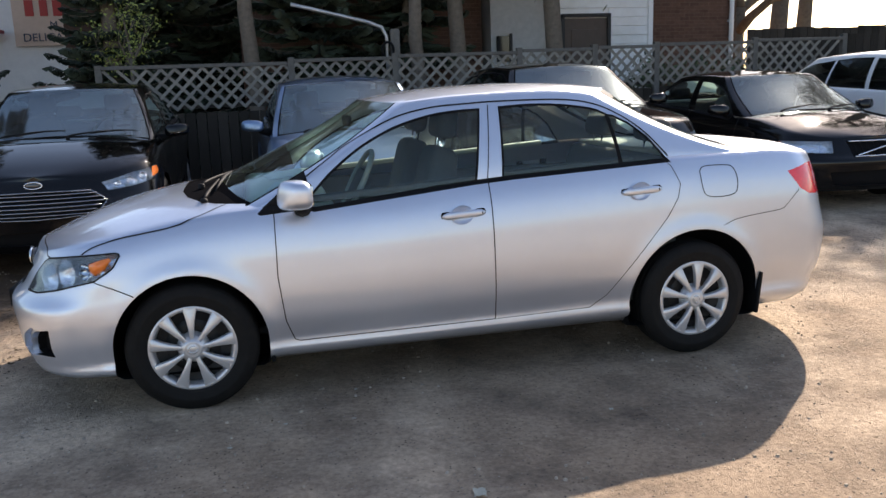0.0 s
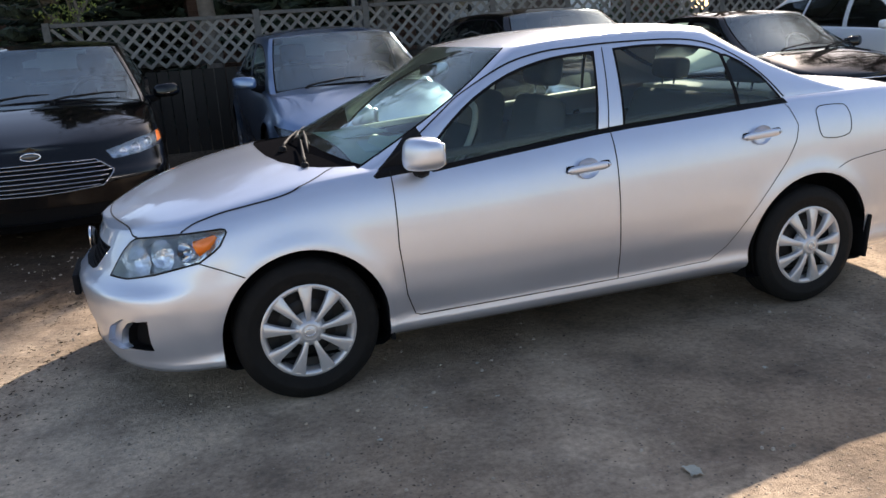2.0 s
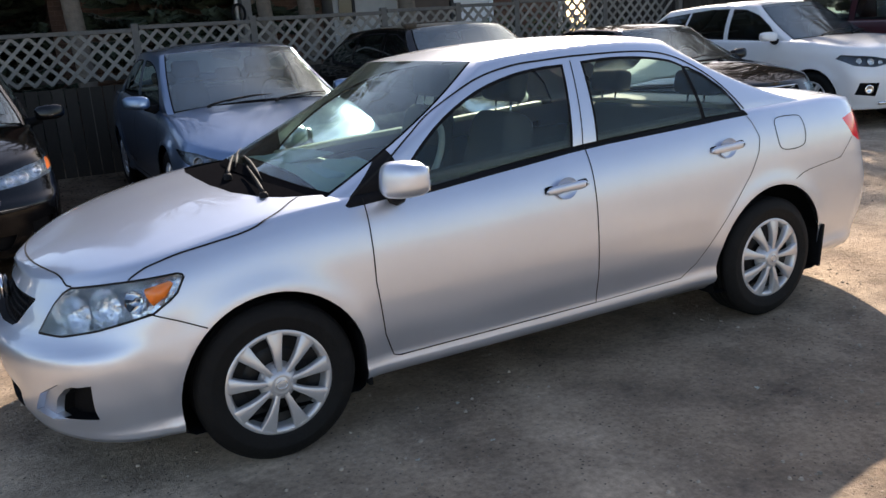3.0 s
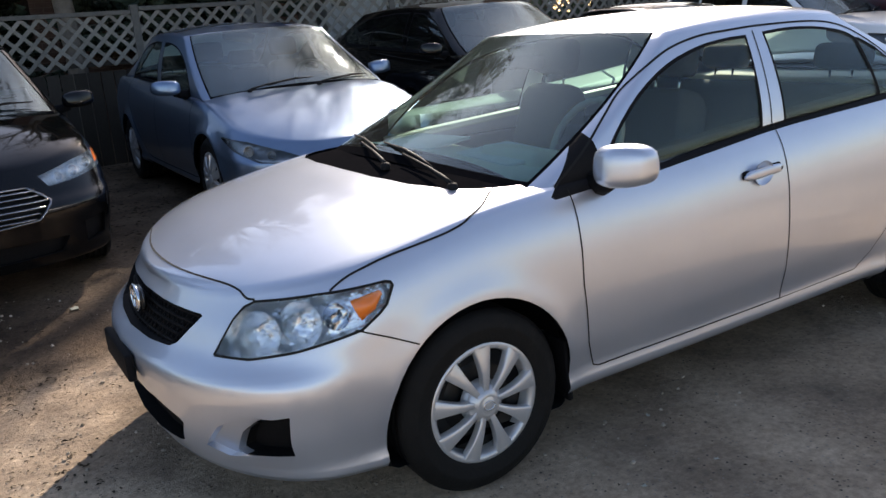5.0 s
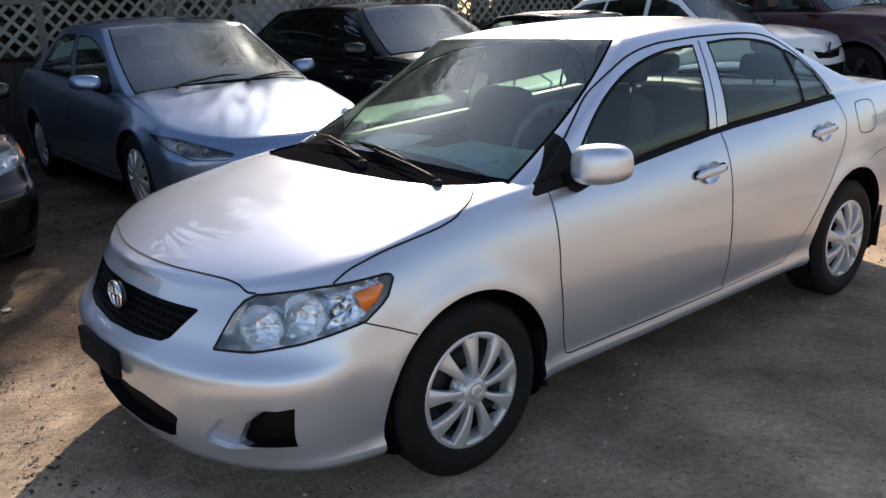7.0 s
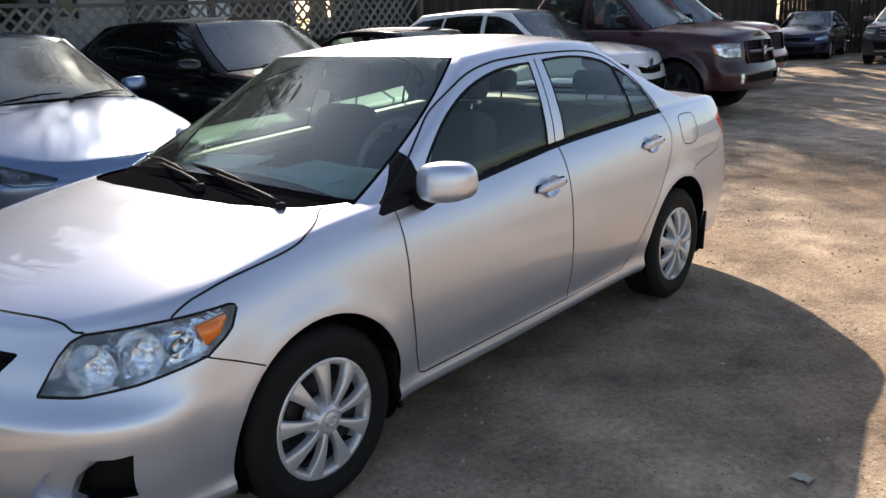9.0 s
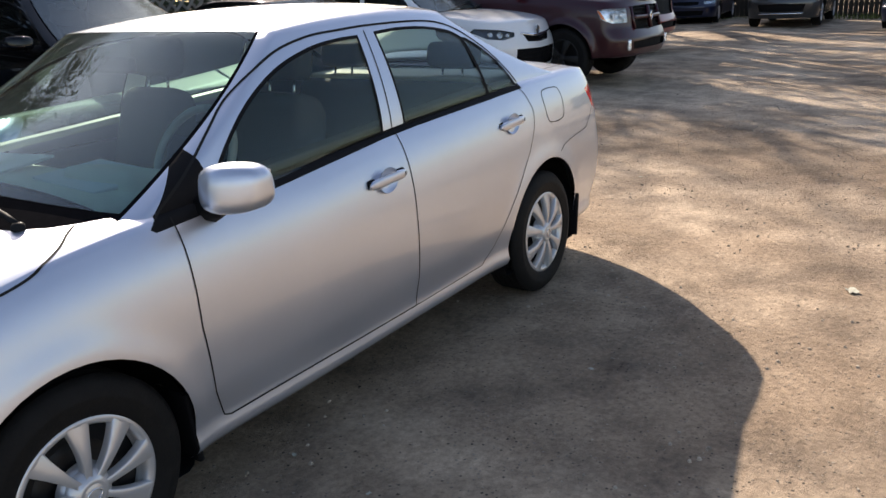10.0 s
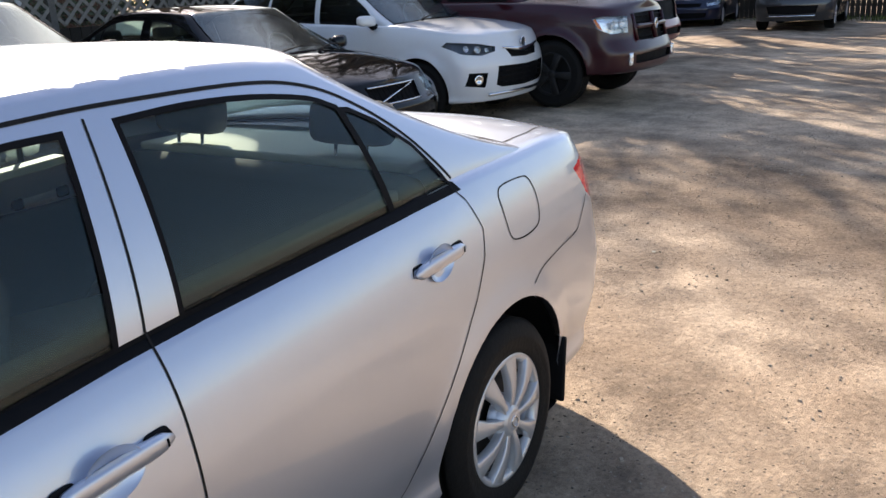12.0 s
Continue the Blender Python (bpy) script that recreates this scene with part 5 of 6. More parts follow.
Q_SILVER = dict(
    category="car", windows=[W_FRONT, W_REAR, W_QUART], pillar=(0.945, 0.88), belt_strip=0.022,
    patches=[
        ("grille", (1,), [(-2.2, -0.450, 0.684), (-2.2, -0.440, 0.670), (-2.2, -0.372, 0.592), (-2.2, -0.34, 0.578), (-2.2, -0.2, 0.570), (-2.2, 0.02, 0.566), (-2.2, 0.02, 0.690), (-2.2, -0.44, 0.688)], X),
        ("lower_intake", (1,), [(-2.2, -0.437, 0.352), (-2.2, -0.395, 0.276), (-2.2, -0.36, 0.265), (-2.2, -0.2, 0.256), (-2.2, 0.02, 0.250), (-2.2, 0.02, 0.408), (-2.2, -0.28, 0.396), (-2.2, -0.42, 0.366)], X),
        ("fog_scoop", (1,), [(-2.1, -0.770, 0.434), (-2.1, -0.760, 0.312), (-2.1, -0.60, 0.280), (-2.1, -0.52, 0.300), (-2.1, -0.60, 0.385), (-2.1, -0.70, 0.438)], X),
        ("fog_recess", (1, 28), [(-2.1, -0.802, 0.442), (-2.1, -0.778, 0.305), (-2.1, -0.665, 0.300), (-2.1, -0.645, 0.315), (-2.1, -0.682, 0.385), (-2.1, -0.725, 0.424)], X),
        ("mirror_sail", (1, 3, 20), side([(-0.958, 0.918), (-0.945, 0.908), (-0.69, 0.925), (-0.69, 0.95), (-0.722, 1.10), (-0.735, 1.10)]), Y),
        ("belt_moulding", (1, 3), side([(0.10, 0.989), (0.10, 1.0105), (0.285, 1.0240), (0.285, 1.0015)]), Y),
        ("belt_moulding", (1, 3), side([(0.87, 1.030), (0.87, 1.052), (0.93, 1.0560), (0.93, 1.0335)]), Y),
        ("headlight", (1, 8), HEAD, (1, 0.8, 0)),
        ("cowl", (8,), [(-1.332, 0.02, 1), (-1.327, -0.25, 1), (-1.292, -0.45, 1), (-1.222, -0.59, 1), (-1.15, -0.655, 1), (-1.08, -0.69, 1), (-0.95, -0.735, 1), (-0.90, -0.735, 1), (-0.90, 0.02, 1)], Z),
        ("tail_light", (1,), [(1.89, -0.9, 0.960), (1.965, -0.9, 0.862), (2.03, -0.9, 0.830), (2.25, -0.9, 0.81), (2.25, -0.9, 0.99), (2.06, -0.9, 0.995)], (-0.35, 1, 0)),
    ],
    doors=[[D_FRONT], [D_REAR1]],
    styles={
        "grille": ("middle", M_TRIM, (0.045, 0, 0), "black mesh grille"),
        "lower_intake": ("middle", M_TRIM, (0.05, 0, 0), "black lower air intake"),
        "fog_scoop": ("recess", M_SILVER, (0.026, 0.008, 0), "silver scooped bumper corner"),
        "fog_recess": ("recess", M_TRIM, (0.06, 0.02, 0), "black empty fog lamp pocket"),
        "mirror_sail": ("flush", M_TRIM, None, "black plastic mirror corner"),
        "belt_moulding": ("flush", M_TRIM, None, "black belt moulding"),
        "cowl": ("middle", M_COWL, (0, 0, -0.012), "black plastic cowl below the windshield"),
        "headlight": ("lamp", M_REFLECT, (0.07, 0.05, 0), "clear headlight with amber turn signal"),
        "tail_light": ("flush", M_TAIL, None, "red tail light"),
    },
    seams=[
        (side(D_FRONT[:6]), Y, 0.005), (side(D_REAR1[:9]), Y, 0.0035), (side([(0.186, 0.30), (0.176, 1.0), (0.228, 1.372)]), Y, 0.005),
        (smooth_line(side([(-0.93, 0.94), (-0.78, 1.03), (-0.62, 1.135), (-0.477, 1.225), (-0.27, 1.325), (-0.08, 1.370), (0.1, 1.383), (0.3, 1.39), (0.62, 1.386), (0.80, 1.358), (0.93, 1.30), (1.05, 1.21), (1.165, 1.075)])), Y, 0.009),
        (smooth_line(side([(1.322, 0.992), (1.327, 0.93), (1.340, 0.878), (1.372, 0.858), (1.453, 0.853), (1.520, 0.866), (1.540, 0.90), (1.540, 0.955), (1.522, 1.0), (1.49, 1.013), (1.40, 1.017), (1.343, 1.012), (1.322, 0.992)]), 4), Y, 0.0045),
        (smooth_line(side([(1.447, 0.700), (1.537, 0.728), (1.673, 0.745), (1.812, 0.76), (1.85, 0.785), (1.93, 0.86)]), 4), Y, 0.0035),
        (HEAD + HEAD[:1], (1, 0.8, 0), 0.008),
        (side([(-1.72, 0.668), (-1.62, 0.625), (-1.535, 0.585)]), Y, 0.005),
        (smooth_line([(-1.10, -0.685, 2), (-1.14, -0.712, 2), (-1.195, -0.757, 2), (-1.27, -0.793, 2), (-1.35, -0.803, 2), (-1.47, -0.801, 2), (-1.63, -0.793, 2), (-1.70, -0.784, 2), (-1.755, -0.778, 2)]), (0, 0, -1), 0.007),
        (smooth_line([(-1.925, -0.615, 2), (-1.942, -0.58, 2), (-1.958, -0.497, 2), (-1.995, -0.361, 2), (-2.022, -0.24, 2), (-2.038, -0.12, 2), (-2.043, 0.0, 2)]), (0, 0, -1), 0.007),
        ([(1.45, -0.70, 2), (1.80, -0.68, 2), (2.15, -0.60, 2)], (0, 0, -1), 0.006),
    ],
)


def silver_sedan():
    root, tree = make_car("silver_sedan", "silver four-door sedan with nine-spoke hubcaps parked on gravel", Matrix(), SEDAN, M_SILVER, Q_SILVER)
    wheels(dict(SEDAN, rim=0.203, spoke=(0.010, 0.033), trumpet=1.9, joined=False), root, 9, M_RIM, "silver plastic hubcap spoke")
    interior(SEDAN, root, dash=M_BEIGE)
    mirror_parts(SEDAN, root, (-0.775, 0.965, 1.015), M_SILVER, (0.12, 0.20, 0.135), (-0.56, 0.88, 1.015))
    door_handle(root, 0.03, 0.875, 0.855, M_SILVER)
    door_handle(root, 0.981, 0.87, 0.912, M_SILVER)
    on = lambda x, y, up=0.012: tree.ray_cast(Vector((x, y, 3)), Vector((0, 0, -1)))[0] + Vector((0, 0, up))
    lay = lambda x, y: on(x, -abs(y)) * Vector((1, 1 if y < 0 else -1, 1))
    wiper(root, lay(-1.205, -0.60), lay(-1.105, 0.10), 0.010, 0.25)
    wiper(root, lay(-1.235, -0.19), lay(-0.985, 0.62), 0.010, 0.22)
    # grille mesh, badge and plate holder
    for k in range(5):
        z = 0.582 + 0.023 * k
        hw = 0.345 + 0.022 * k
        pts = [Vector(nose_point(SEDAN, y, z)) + Vector((0.022, 0, 0)) for y in np.linspace(-hw, hw, 15)]
        mesh_part("grille_bar", *tube(pts, 0.0045, 6), M_TRIM, root)
    for k in range(-11, 12):
        for s in (-1, 1):
            y = k * 0.035
            pts = [Vector(nose_point(SEDAN, y + s * (z - 0.62) * 0.75, z)) + Vector((0.025, 0, 0)) for z in (0.572, 0.62, 0.672)]
            if max(abs(p.y) for p in pts) < 0.40:
                mesh_part("grille_strand", *tube(pts, 0.003, 4), M_TRIM, root)
    badge = new("badge")
    badge.parent = root
    bx = nose_point(SEDAN, 0, 0.655)[0] - 0.022
    ring = lambda a, b, cz=0.0: [(bx, a * math.cos(t), 0.655 + cz + b * math.sin(t)) for t in np.linspace(0, 2 * math.pi, 33)]
    bk = bmesh.new()
    bmesh.ops.create_uvsphere(bk, u_segments=24, v_segments=12, radius=1)
    bmesh.ops.scale(bk, vec=(0.012, 0.060, 0.044), verts=bk.verts)
    bmesh.ops.translate(bk, vec=(bx + 0.016, 0, 0.655), verts=bk.verts)
    part("badge_back", bk, M_GREYP, badge)
    mesh_part("badge_ring", *tube(ring(0.060, 0.044), 0.0065, 8), M_CHROME, badge)
    mesh_part("badge_ring", *tube(ring(0.024, 0.036), 0.0055, 8), M_CHROME, badge)
    mesh_part("badge_ring", *tube(ring(0.042, 0.018, 0.016), 0.0055, 8), M_CHROME, badge)
    part("plate_holder", box_bm(0.030, 0.36, 0.095, (-2.231, 0, 0.472), 0.010), M_TRIM, root, "black empty number plate holder")
    # mud flaps
    for ax, x, z in ((0, -0.940, 0.310), (1, 1.690, 0.305)):
        for sg in (-1, 1):
            part("mud_flap", box_bm(0.02, 0.15, 0.23, (x, sg * (0.775 if ax == 0 else 0.79), z), 0.008, rot=(0, -4 if ax == 0 else 6, 0)), M_TRIM, root, "black rubber mud flap")
    # lamp insides
    for sg in (-1, 1):
        lamp = new("lamp_inside")
        lamp.parent = root
        for (x, y, z), r, mm in (((-1.935, 0.64, 0.650), 0.068, M_REFLECT), ((-1.84, 0.735, 0.685), 0.066, M_REFLECT), ((-1.755, 0.795, 0.70), 0.040, M_CHROME)):
            v, f = lathe([(r * 1.03, 0.006), (r * 0.96, 0.012), (r * 0.75, 0.034), (r * 0.45, 0.046), (r * 0.2, 0.050), (r * 0.2, 0.022), (0.0, 0.016)], 28)
            m = Matrix.Translation((x, sg * y, z)) @ Vector((-1, sg * 0.85, 0.15)).to_track_quat("-Y", "Z").to_matrix().to_4x4()
            mesh_part("lamp_bowl", [m @ Vector(p) for p in v], f, mm, lamp)
        v, f = tube([(-1.70, sg * 0.825, 0.715), (-1.66, sg * 0.838, 0.735), (-1.625, sg * 0.842, 0.76)], [0.035, 0.026, 0.008], 10)
        mesh_part("turn_signal", v, f, M_AMBER, lamp, "amber turn signal")
    part("rear_view_mirror", box_bm(0.03, 0.22, 0.06, (-0.42, 0, 1.30), 0.012), M_DARK, root)
    # sun on the far sill and shade on the near one are put into their colours
    M_SUN_SILL = mat("sunlit_door_sill", (0.62, 0.66, 0.60), 0.6, vary=0.06, scale=30)
    for sg in (-1, 1):
        part("door_sill", box_bm(1.75, 0.07, 0.03, (0.12, sg * 0.705, 1.008), 0.008, rot=(0, -3.6, 0)), M_SUN_SILL if sg > 0 else M_DOORTRIM, root, "inner door sill")
    # added pale slab, drawn for sunlight lying on the dashboard top
    part("dash_sun_patch", box_bm(0.24, 0.42, 0.012, (-0.76, -0.30, 0.986), 0.004, rot=(0, -4, -8)), M_PAPER, root, "pale slab in place of sunlight on the dashboard")
    part("shelf_papers", box_bm(0.26, 0.34, 0.012, (-0.78, 0.30, 0.984), 0.004, rot=(0, -3, 12)), M_PAPER, root, "pale papers on the dashboard")
    return root


silver_sedan()


# ---- other vehicles ----
def scaled(P, fx=1.0, fz=1.0, **over):
    """A shape stretched along and upwards, with some of its entries replaced."""
    out = dict(P)
    for k in ("edge", "top", "rail", "roof"):
        out[k] = [(x * fx, z * fz) for x, z in P[k]]
    for k in ("nose", "tail"):
        out[k] = [(z * fz, x * fx) for z, x in P[k]]
    out["plan"] = [(x * fx, w) for x, w in P["plan"]]
    for k in ("cowl", "back"):
        out[k] = tuple(x * fx for x in P[k])
    out["axle"] = tuple(x * fx for x in P["axle"])
    out.pop("arches", None)
    out["belt"] = 0.95 * fz
    out.update(over)
    return out


def shift(poly, fx, fz):
    return [(x * fx, z * fz) for x, z in poly]


SUV = dict(
    half=0.935, axle=(-1.325, 1.325), wheel=0.35, tyre=0.23, track=0.80, arch=0.395, ride=0.24, rim=0.235, spoke=(0.02, 0.03),
    edge=[(-2.3, 0.90), (-2.1, 0.945), (-1.6, 1.03), (-1.1, 1.085), (-0.6, 1.105), (0.5, 1.145), (1.5, 1.19), (2.1, 1.20), (2.4, 1.15)],
    top=[(-2.3, 0.92), (-2.1, 0.985), (-1.6, 1.085), (-1.1, 1.13), (0, 1.14), (1.5, 1.20), (2.4, 1.20)],
    nose=[(0.1, -2.02), (0.25, -2.14), (0.45, -2.21), (0.6, -2.22), (0.75, -2.19), (0.95, -2.12), (1.2, -2.06)],
    tail=[(0.1, 2.2), (0.3, 2.33), (0.6, 2.38), (0.9, 2.36), (1.2, 2.30), (1.4, 2.25)],
    front=(0.18, 0.38, 4.0), rear=(0.10, 0.30, 4.0),
    plan=[(-2.3, 0.96), (-1.4, 0.99), (0, 1.0), (1.3, 0.995), (2.4, 0.95)],
    section=SEDAN["section"],
    cowl=(-1.12, -0.33), back=(2.28, 1.80), gfront=(0.16, 0.10, 0.12, 0.07), grear=(0.10, 0.22, 0.08, 0.18),
    rail=[(-1.2, 1.48), (-0.4, 1.545), (0, 1.585), (0.6, 1.605), (1.4, 1.58), (2.3, 1.50)],
    roof=[(-1.2, 1.52), (-0.4, 1.585), (0, 1.632), (0.6, 1.655), (1.4, 1.63), (2.3, 1.54)],
    roofhalf=0.64, base_in=0.012, bulge=0.05, belt=1.10, flare=0.02,
)
SUV_WINDOWS = [[(-0.70, 1.125), (0.12, 1.165), (0.15, 1.53), (-0.05, 1.515), (-0.30, 1.43), (-0.55, 1.27)],
               [(0.22, 1.17), (0.97, 1.205), (0.94, 1.525), (0.6, 1.545), (0.25, 1.54)],
               [(1.03, 1.215), (1.60, 1.25), (1.72, 1.34), (1.66, 1.42), (1.45, 1.485), (1.01, 1.52)]]
PICKUP = dict(
    half=1.0, axle=(-1.785, 1.785), wheel=0.405, tyre=0.27, track=0.86, arch=0.47, ride=0.40, rim=0.26, spoke=(0.03, 0.05),
    edge=[(-2.9, 1.08), (-2.6, 1.14), (-2, 1.215), (-1.4, 1.25), (-0.5, 1.275), (1, 1.30), (3.1, 1.32)],
    top=[(-2.9, 1.13), (-2.6, 1.21), (-2, 1.30), (-1.4, 1.33), (0, 1.33), (3.1, 1.34)],
    nose=[(0.3, -2.62), (0.45, -2.76), (0.62, -2.78), (0.72, -2.74), (0.8, -2.70), (1.0, -2.67), (1.2, -2.58)],
    tail=[(0.3, 2.95), (0.8, 3.02), (1.4, 3.0)],
    front=(0.12, 0.28, 4.0), rear=(0.05, 0.15, 4.0),
    plan=[(-2.9, 0.97), (-1.8, 1.0), (0, 0.985), (1.8, 1.0), (3.05, 0.98)],
    section=[(0.0, 0.90), (0.3, 0.95), (0.42, 0.985), (0.6, 1.0), (0.8, 0.995), (0.92, 0.97), (1.0, 0.92)],
    cowl=(-1.55, -0.80), back=(1.0, 0.78), gfront=(0.16, 0.10, 0.12, 0.08), grear=(0.04, 0.16, 0.03, 0.12),
    rail=[(-1.7, 1.72), (-0.8, 1.80), (-0.4, 1.845), (0.2, 1.855), (1.2, 1.82)],
    roof=[(-1.7, 1.77), (-0.8, 1.845), (-0.4, 1.90), (0.2, 1.925), (1.2, 1.88)],
    roofhalf=0.70, base_in=0.012, bulge=0.04, belt=1.26, flare=0.045, cabin=-0.45,
)
PICKUP_WINDOWS = [[(-1.12, 1.30), (-0.28, 1.325), (-0.26, 1.78), (-0.45, 1.775), (-0.72, 1.70), (-1.0, 1.47)],
                  [(-0.17, 1.325), (0.62, 1.345), (0.58, 1.72), (0.45, 1.77), (-0.15, 1.785)]]


def ring_poly(P, pts):
    return [nose_point(P, y, z) for y, z in pts]


def front_face(P, head, grille, intake, fog=None):
    out = [("headlight", (1, 8), ring_poly(P, head), (1, 0.7, 0)), ("grille", (1,), ring_poly(P, grille), X), ("lower_intake", (1,), ring_poly(P, intake), X)]
    if fog:
        out.append(("fog_recess", (1,), ring_poly(P, fog), X))
    return out


def other_car(name, label, place, P, paint, windows, face, glass=None, rim=None, spokes=10, mirror=(-0.70, 0.98, 1.03), mirror_paint=None, seams=(),
              wipers=True, seat=None, housing=None, pillar=(0.93, 0.88), bumper=None):
    Q = dict(category=name.split("_")[-1] if name.split("_")[-1] not in ("truck",) else "pickup truck", windows=windows, patches=face, styles={
        "headlight": ("lamp", housing or M_REFLECT, (0.06, 0.035, 0), "clear headlight"),
        "turn_signal": ("flush", M_AMBER, None, "amber turn signal"),
        "grille": ("middle", M_TRIM, (0.04, 0, 0), "black grille"),
        "lower_intake": ("middle", M_TRIM, (0.05, 0, 0), "black lower air intake"),
        "bumper": ("centre", bumper or M_TRIM, None, "front bumper"),
        "fog_recess": ("recess", M_TRIM, (0.04, 0.01, 0), "black fog lamp pocket"),
    }, seams=seams, pillar=pillar, front_glass=M_SCREEN2)
    Q["category"] = {"suv": "SUV", "truck": "pickup truck"}.get(name.split("_")[-1], "car")
    root, tree = make_car(name, label, place, P, paint, Q, glass)
    wheels(P, root, spokes, rim or M_RIM, "alloy wheel spokes")
    interior(P, root, seat=seat or M_DARK, floor=P["belt"] - 0.65, dash_x=P["cowl"][0] + 0.28 - P.get("cabin", 0.0))
    mirror_parts(P, root, mirror, mirror_paint or paint, (0.12, 0.23, 0.12))
    if wipers:
        bx, bz = P["cowl"][0], float(curve(P["top"])(P["cowl"][0]))
        wiper(root, (bx - 0.03, -0.10, bz + 0.015), (bx + 0.18, -0.66, bz + 0.03))
        wiper(root, (bx - 0.03, 0.50, bz + 0.015), (bx + 0.02, -0.08, bz + 0.06))
    return root


def bar_on_nose(root, P, z, hw, r, m, name="grille_bar", out=-0.005, sag=0.0):
    pts = [Vector(nose_point(P, y, z - sag * (y / hw) ** 2)) + Vector((out, 0, 0)) for y in np.linspace(-hw, hw, 17)]
    return mesh_part(name, *tube(pts, r, 6), m, root)


def lamp_bowls(root, P, spots, m=None, turn=0.5):
    """Round reflectors with a bulb behind the lamp lenses of both sides."""
    for y, z, r in spots:
        for sg in (-1, 1):
            c = nose_point(P, -y, z)
            v, f = lathe([(r, -0.004), (r * 0.94, -0.010), (r * 0.85, -0.003), (r * 0.55, 0.012), (r * 0.25, 0.018), (r * 0.22, -0.002), (0.0, -0.006)], 22)
            mx = Matrix.Translation((c[0] + 0.022, sg * (y - 0.012), z)) @ Vector((-1, sg * turn, 0.1)).to_track_quat("-Y", "Z").to_matrix().to_4x4()
            mesh_part("lamp_bowl", [mx @ Vector(p) for p in v], f, m or M_CHROME, root)


def oval_badge(root, P, z, a, b, m, back, out=-0.012):
    x = nose_point(P, 0, z)[0] + out
    bk = bmesh.new()
    bmesh.ops.create_uvsphere(bk, u_segments=20, v_segments=10, radius=1)
    bmesh.ops.scale(bk, vec=(0.012, a, b), verts=bk.verts)
    bmesh.ops.translate(bk, vec=(x, 0, z), verts=bk.verts)
    part("badge", bk, back, root)
    mesh_part("badge_ring", *tube([(x - 0.008, a * math.cos(t), z + b * math.sin(t)) for t in np.linspace(0, 2 * math.pi, 25)], 0.006, 6), m, root)


def facing(x, y, turn=0.0):
    """A car whose nose points to -y."""
    return pose(x, y, RISE, 0, 0, 90 + turn)


sw = [W_FRONT, W_REAR, W_QUART]


def seams_for(fx, fz):
    return [(side(shift(p, fx, fz)), Y, 0.007) for p in (D_FRONT[:6], D_REAR1[:9], [(0.186, 0.30), (0.176, 1.0)])]


def black_sedan():
    tall = 1.045
    P = scaled(SEDAN, 1.075, tall, half=0.925, wheel=0.335, arch=0.37, track=0.80, tyre=0.23, rim=0.225, spoke=(0.02, 0.035), flare=0.01, roofhalf=0.62)
    face = front_face(P, [(-0.50, 0.718), (-0.545, 0.655), (-0.70, 0.668), (-0.88, 0.705), (-0.915, 0.745), (-0.918, 0.80), (-0.88, 0.803), (-0.72, 0.772)],
                      [(-0.42, 0.663), (-0.53, 0.590), (-0.525, 0.570), (-0.45, 0.490), (0.02, 0.470), (0.02, 0.670)], [(-0.60, 0.36), (-0.55, 0.27), (0.02, 0.26), (0.02, 0.37)],
                      [(-0.70, 0.42), (-0.84, 0.44), (-0.82, 0.31), (-0.70, 0.28)])
    face.insert(0, ("turn_signal", (1, 8), ring_poly(P, [(-0.862, 0.722), (-0.905, 0.745), (-0.916, 0.797), (-0.875, 0.800)]), (1, 0.7, 0)))
    root = other_car("black_sedan", "glossy black sedan with chrome barred grille parked by the fence", facing(-2.66, 4.58), P, M_BLACKP,
                     [shift(w, 1.075, tall) for w in sw], face, mirror=(-0.72, 1.0, 1.05), seams=seams_for(1.075, tall), seat=M_DARK, housing=M_REFLECT, pillar=(0.955, 0.88))
    for k in range(6):
        z = 0.498 + 0.030 * k
        bar_on_nose(root, P, z, 0.52 - abs(z - 0.585) * 0.95, 0.0065, M_DULL)
    loop = [(-0.42, 0.667), (-0.48, 0.627), (-0.532, 0.587), (-0.528, 0.570), (-0.49, 0.525), (-0.45, 0.487), (-0.2, 0.471), (0.0, 0.467)]
    loop = loop + [(-y, z) for y, z in loop[-2::-1]] + [(0.2, 0.672), (0, 0.674), (-0.2, 0.672), (-0.42, 0.667)]
    mesh_part("grille_surround", *tube([Vector(nose_point(P, y, z)) + Vector((-0.003, 0, 0)) for y, z in loop], 0.007, 6), M_DULL, root, "chrome grille outline")
    oval_badge(root, P, 0.728, 0.065, 0.026, M_CHROME, M_GREYP)
    lamp_bowls(root, P, [(0.62, 0.698, 0.026), (0.71, 0.712, 0.032), (0.80, 0.738, 0.032)])
    sheet = new("windshield_sheet")
    sheet.parent = root
    sheet.matrix_local = pose(-0.83, -0.55, 1.115, 0, -32, 8)
    part("paper", box_bm(0.17, 0.25, 0.004), M_PAPER, sheet, "pale blue paper in the windshield", smooth=False)
    part("printed_lines", box_bm(0.035, 0.13, 0.004, (-0.0, 0.03, 0.003)), M_INK, sheet, smooth=False)


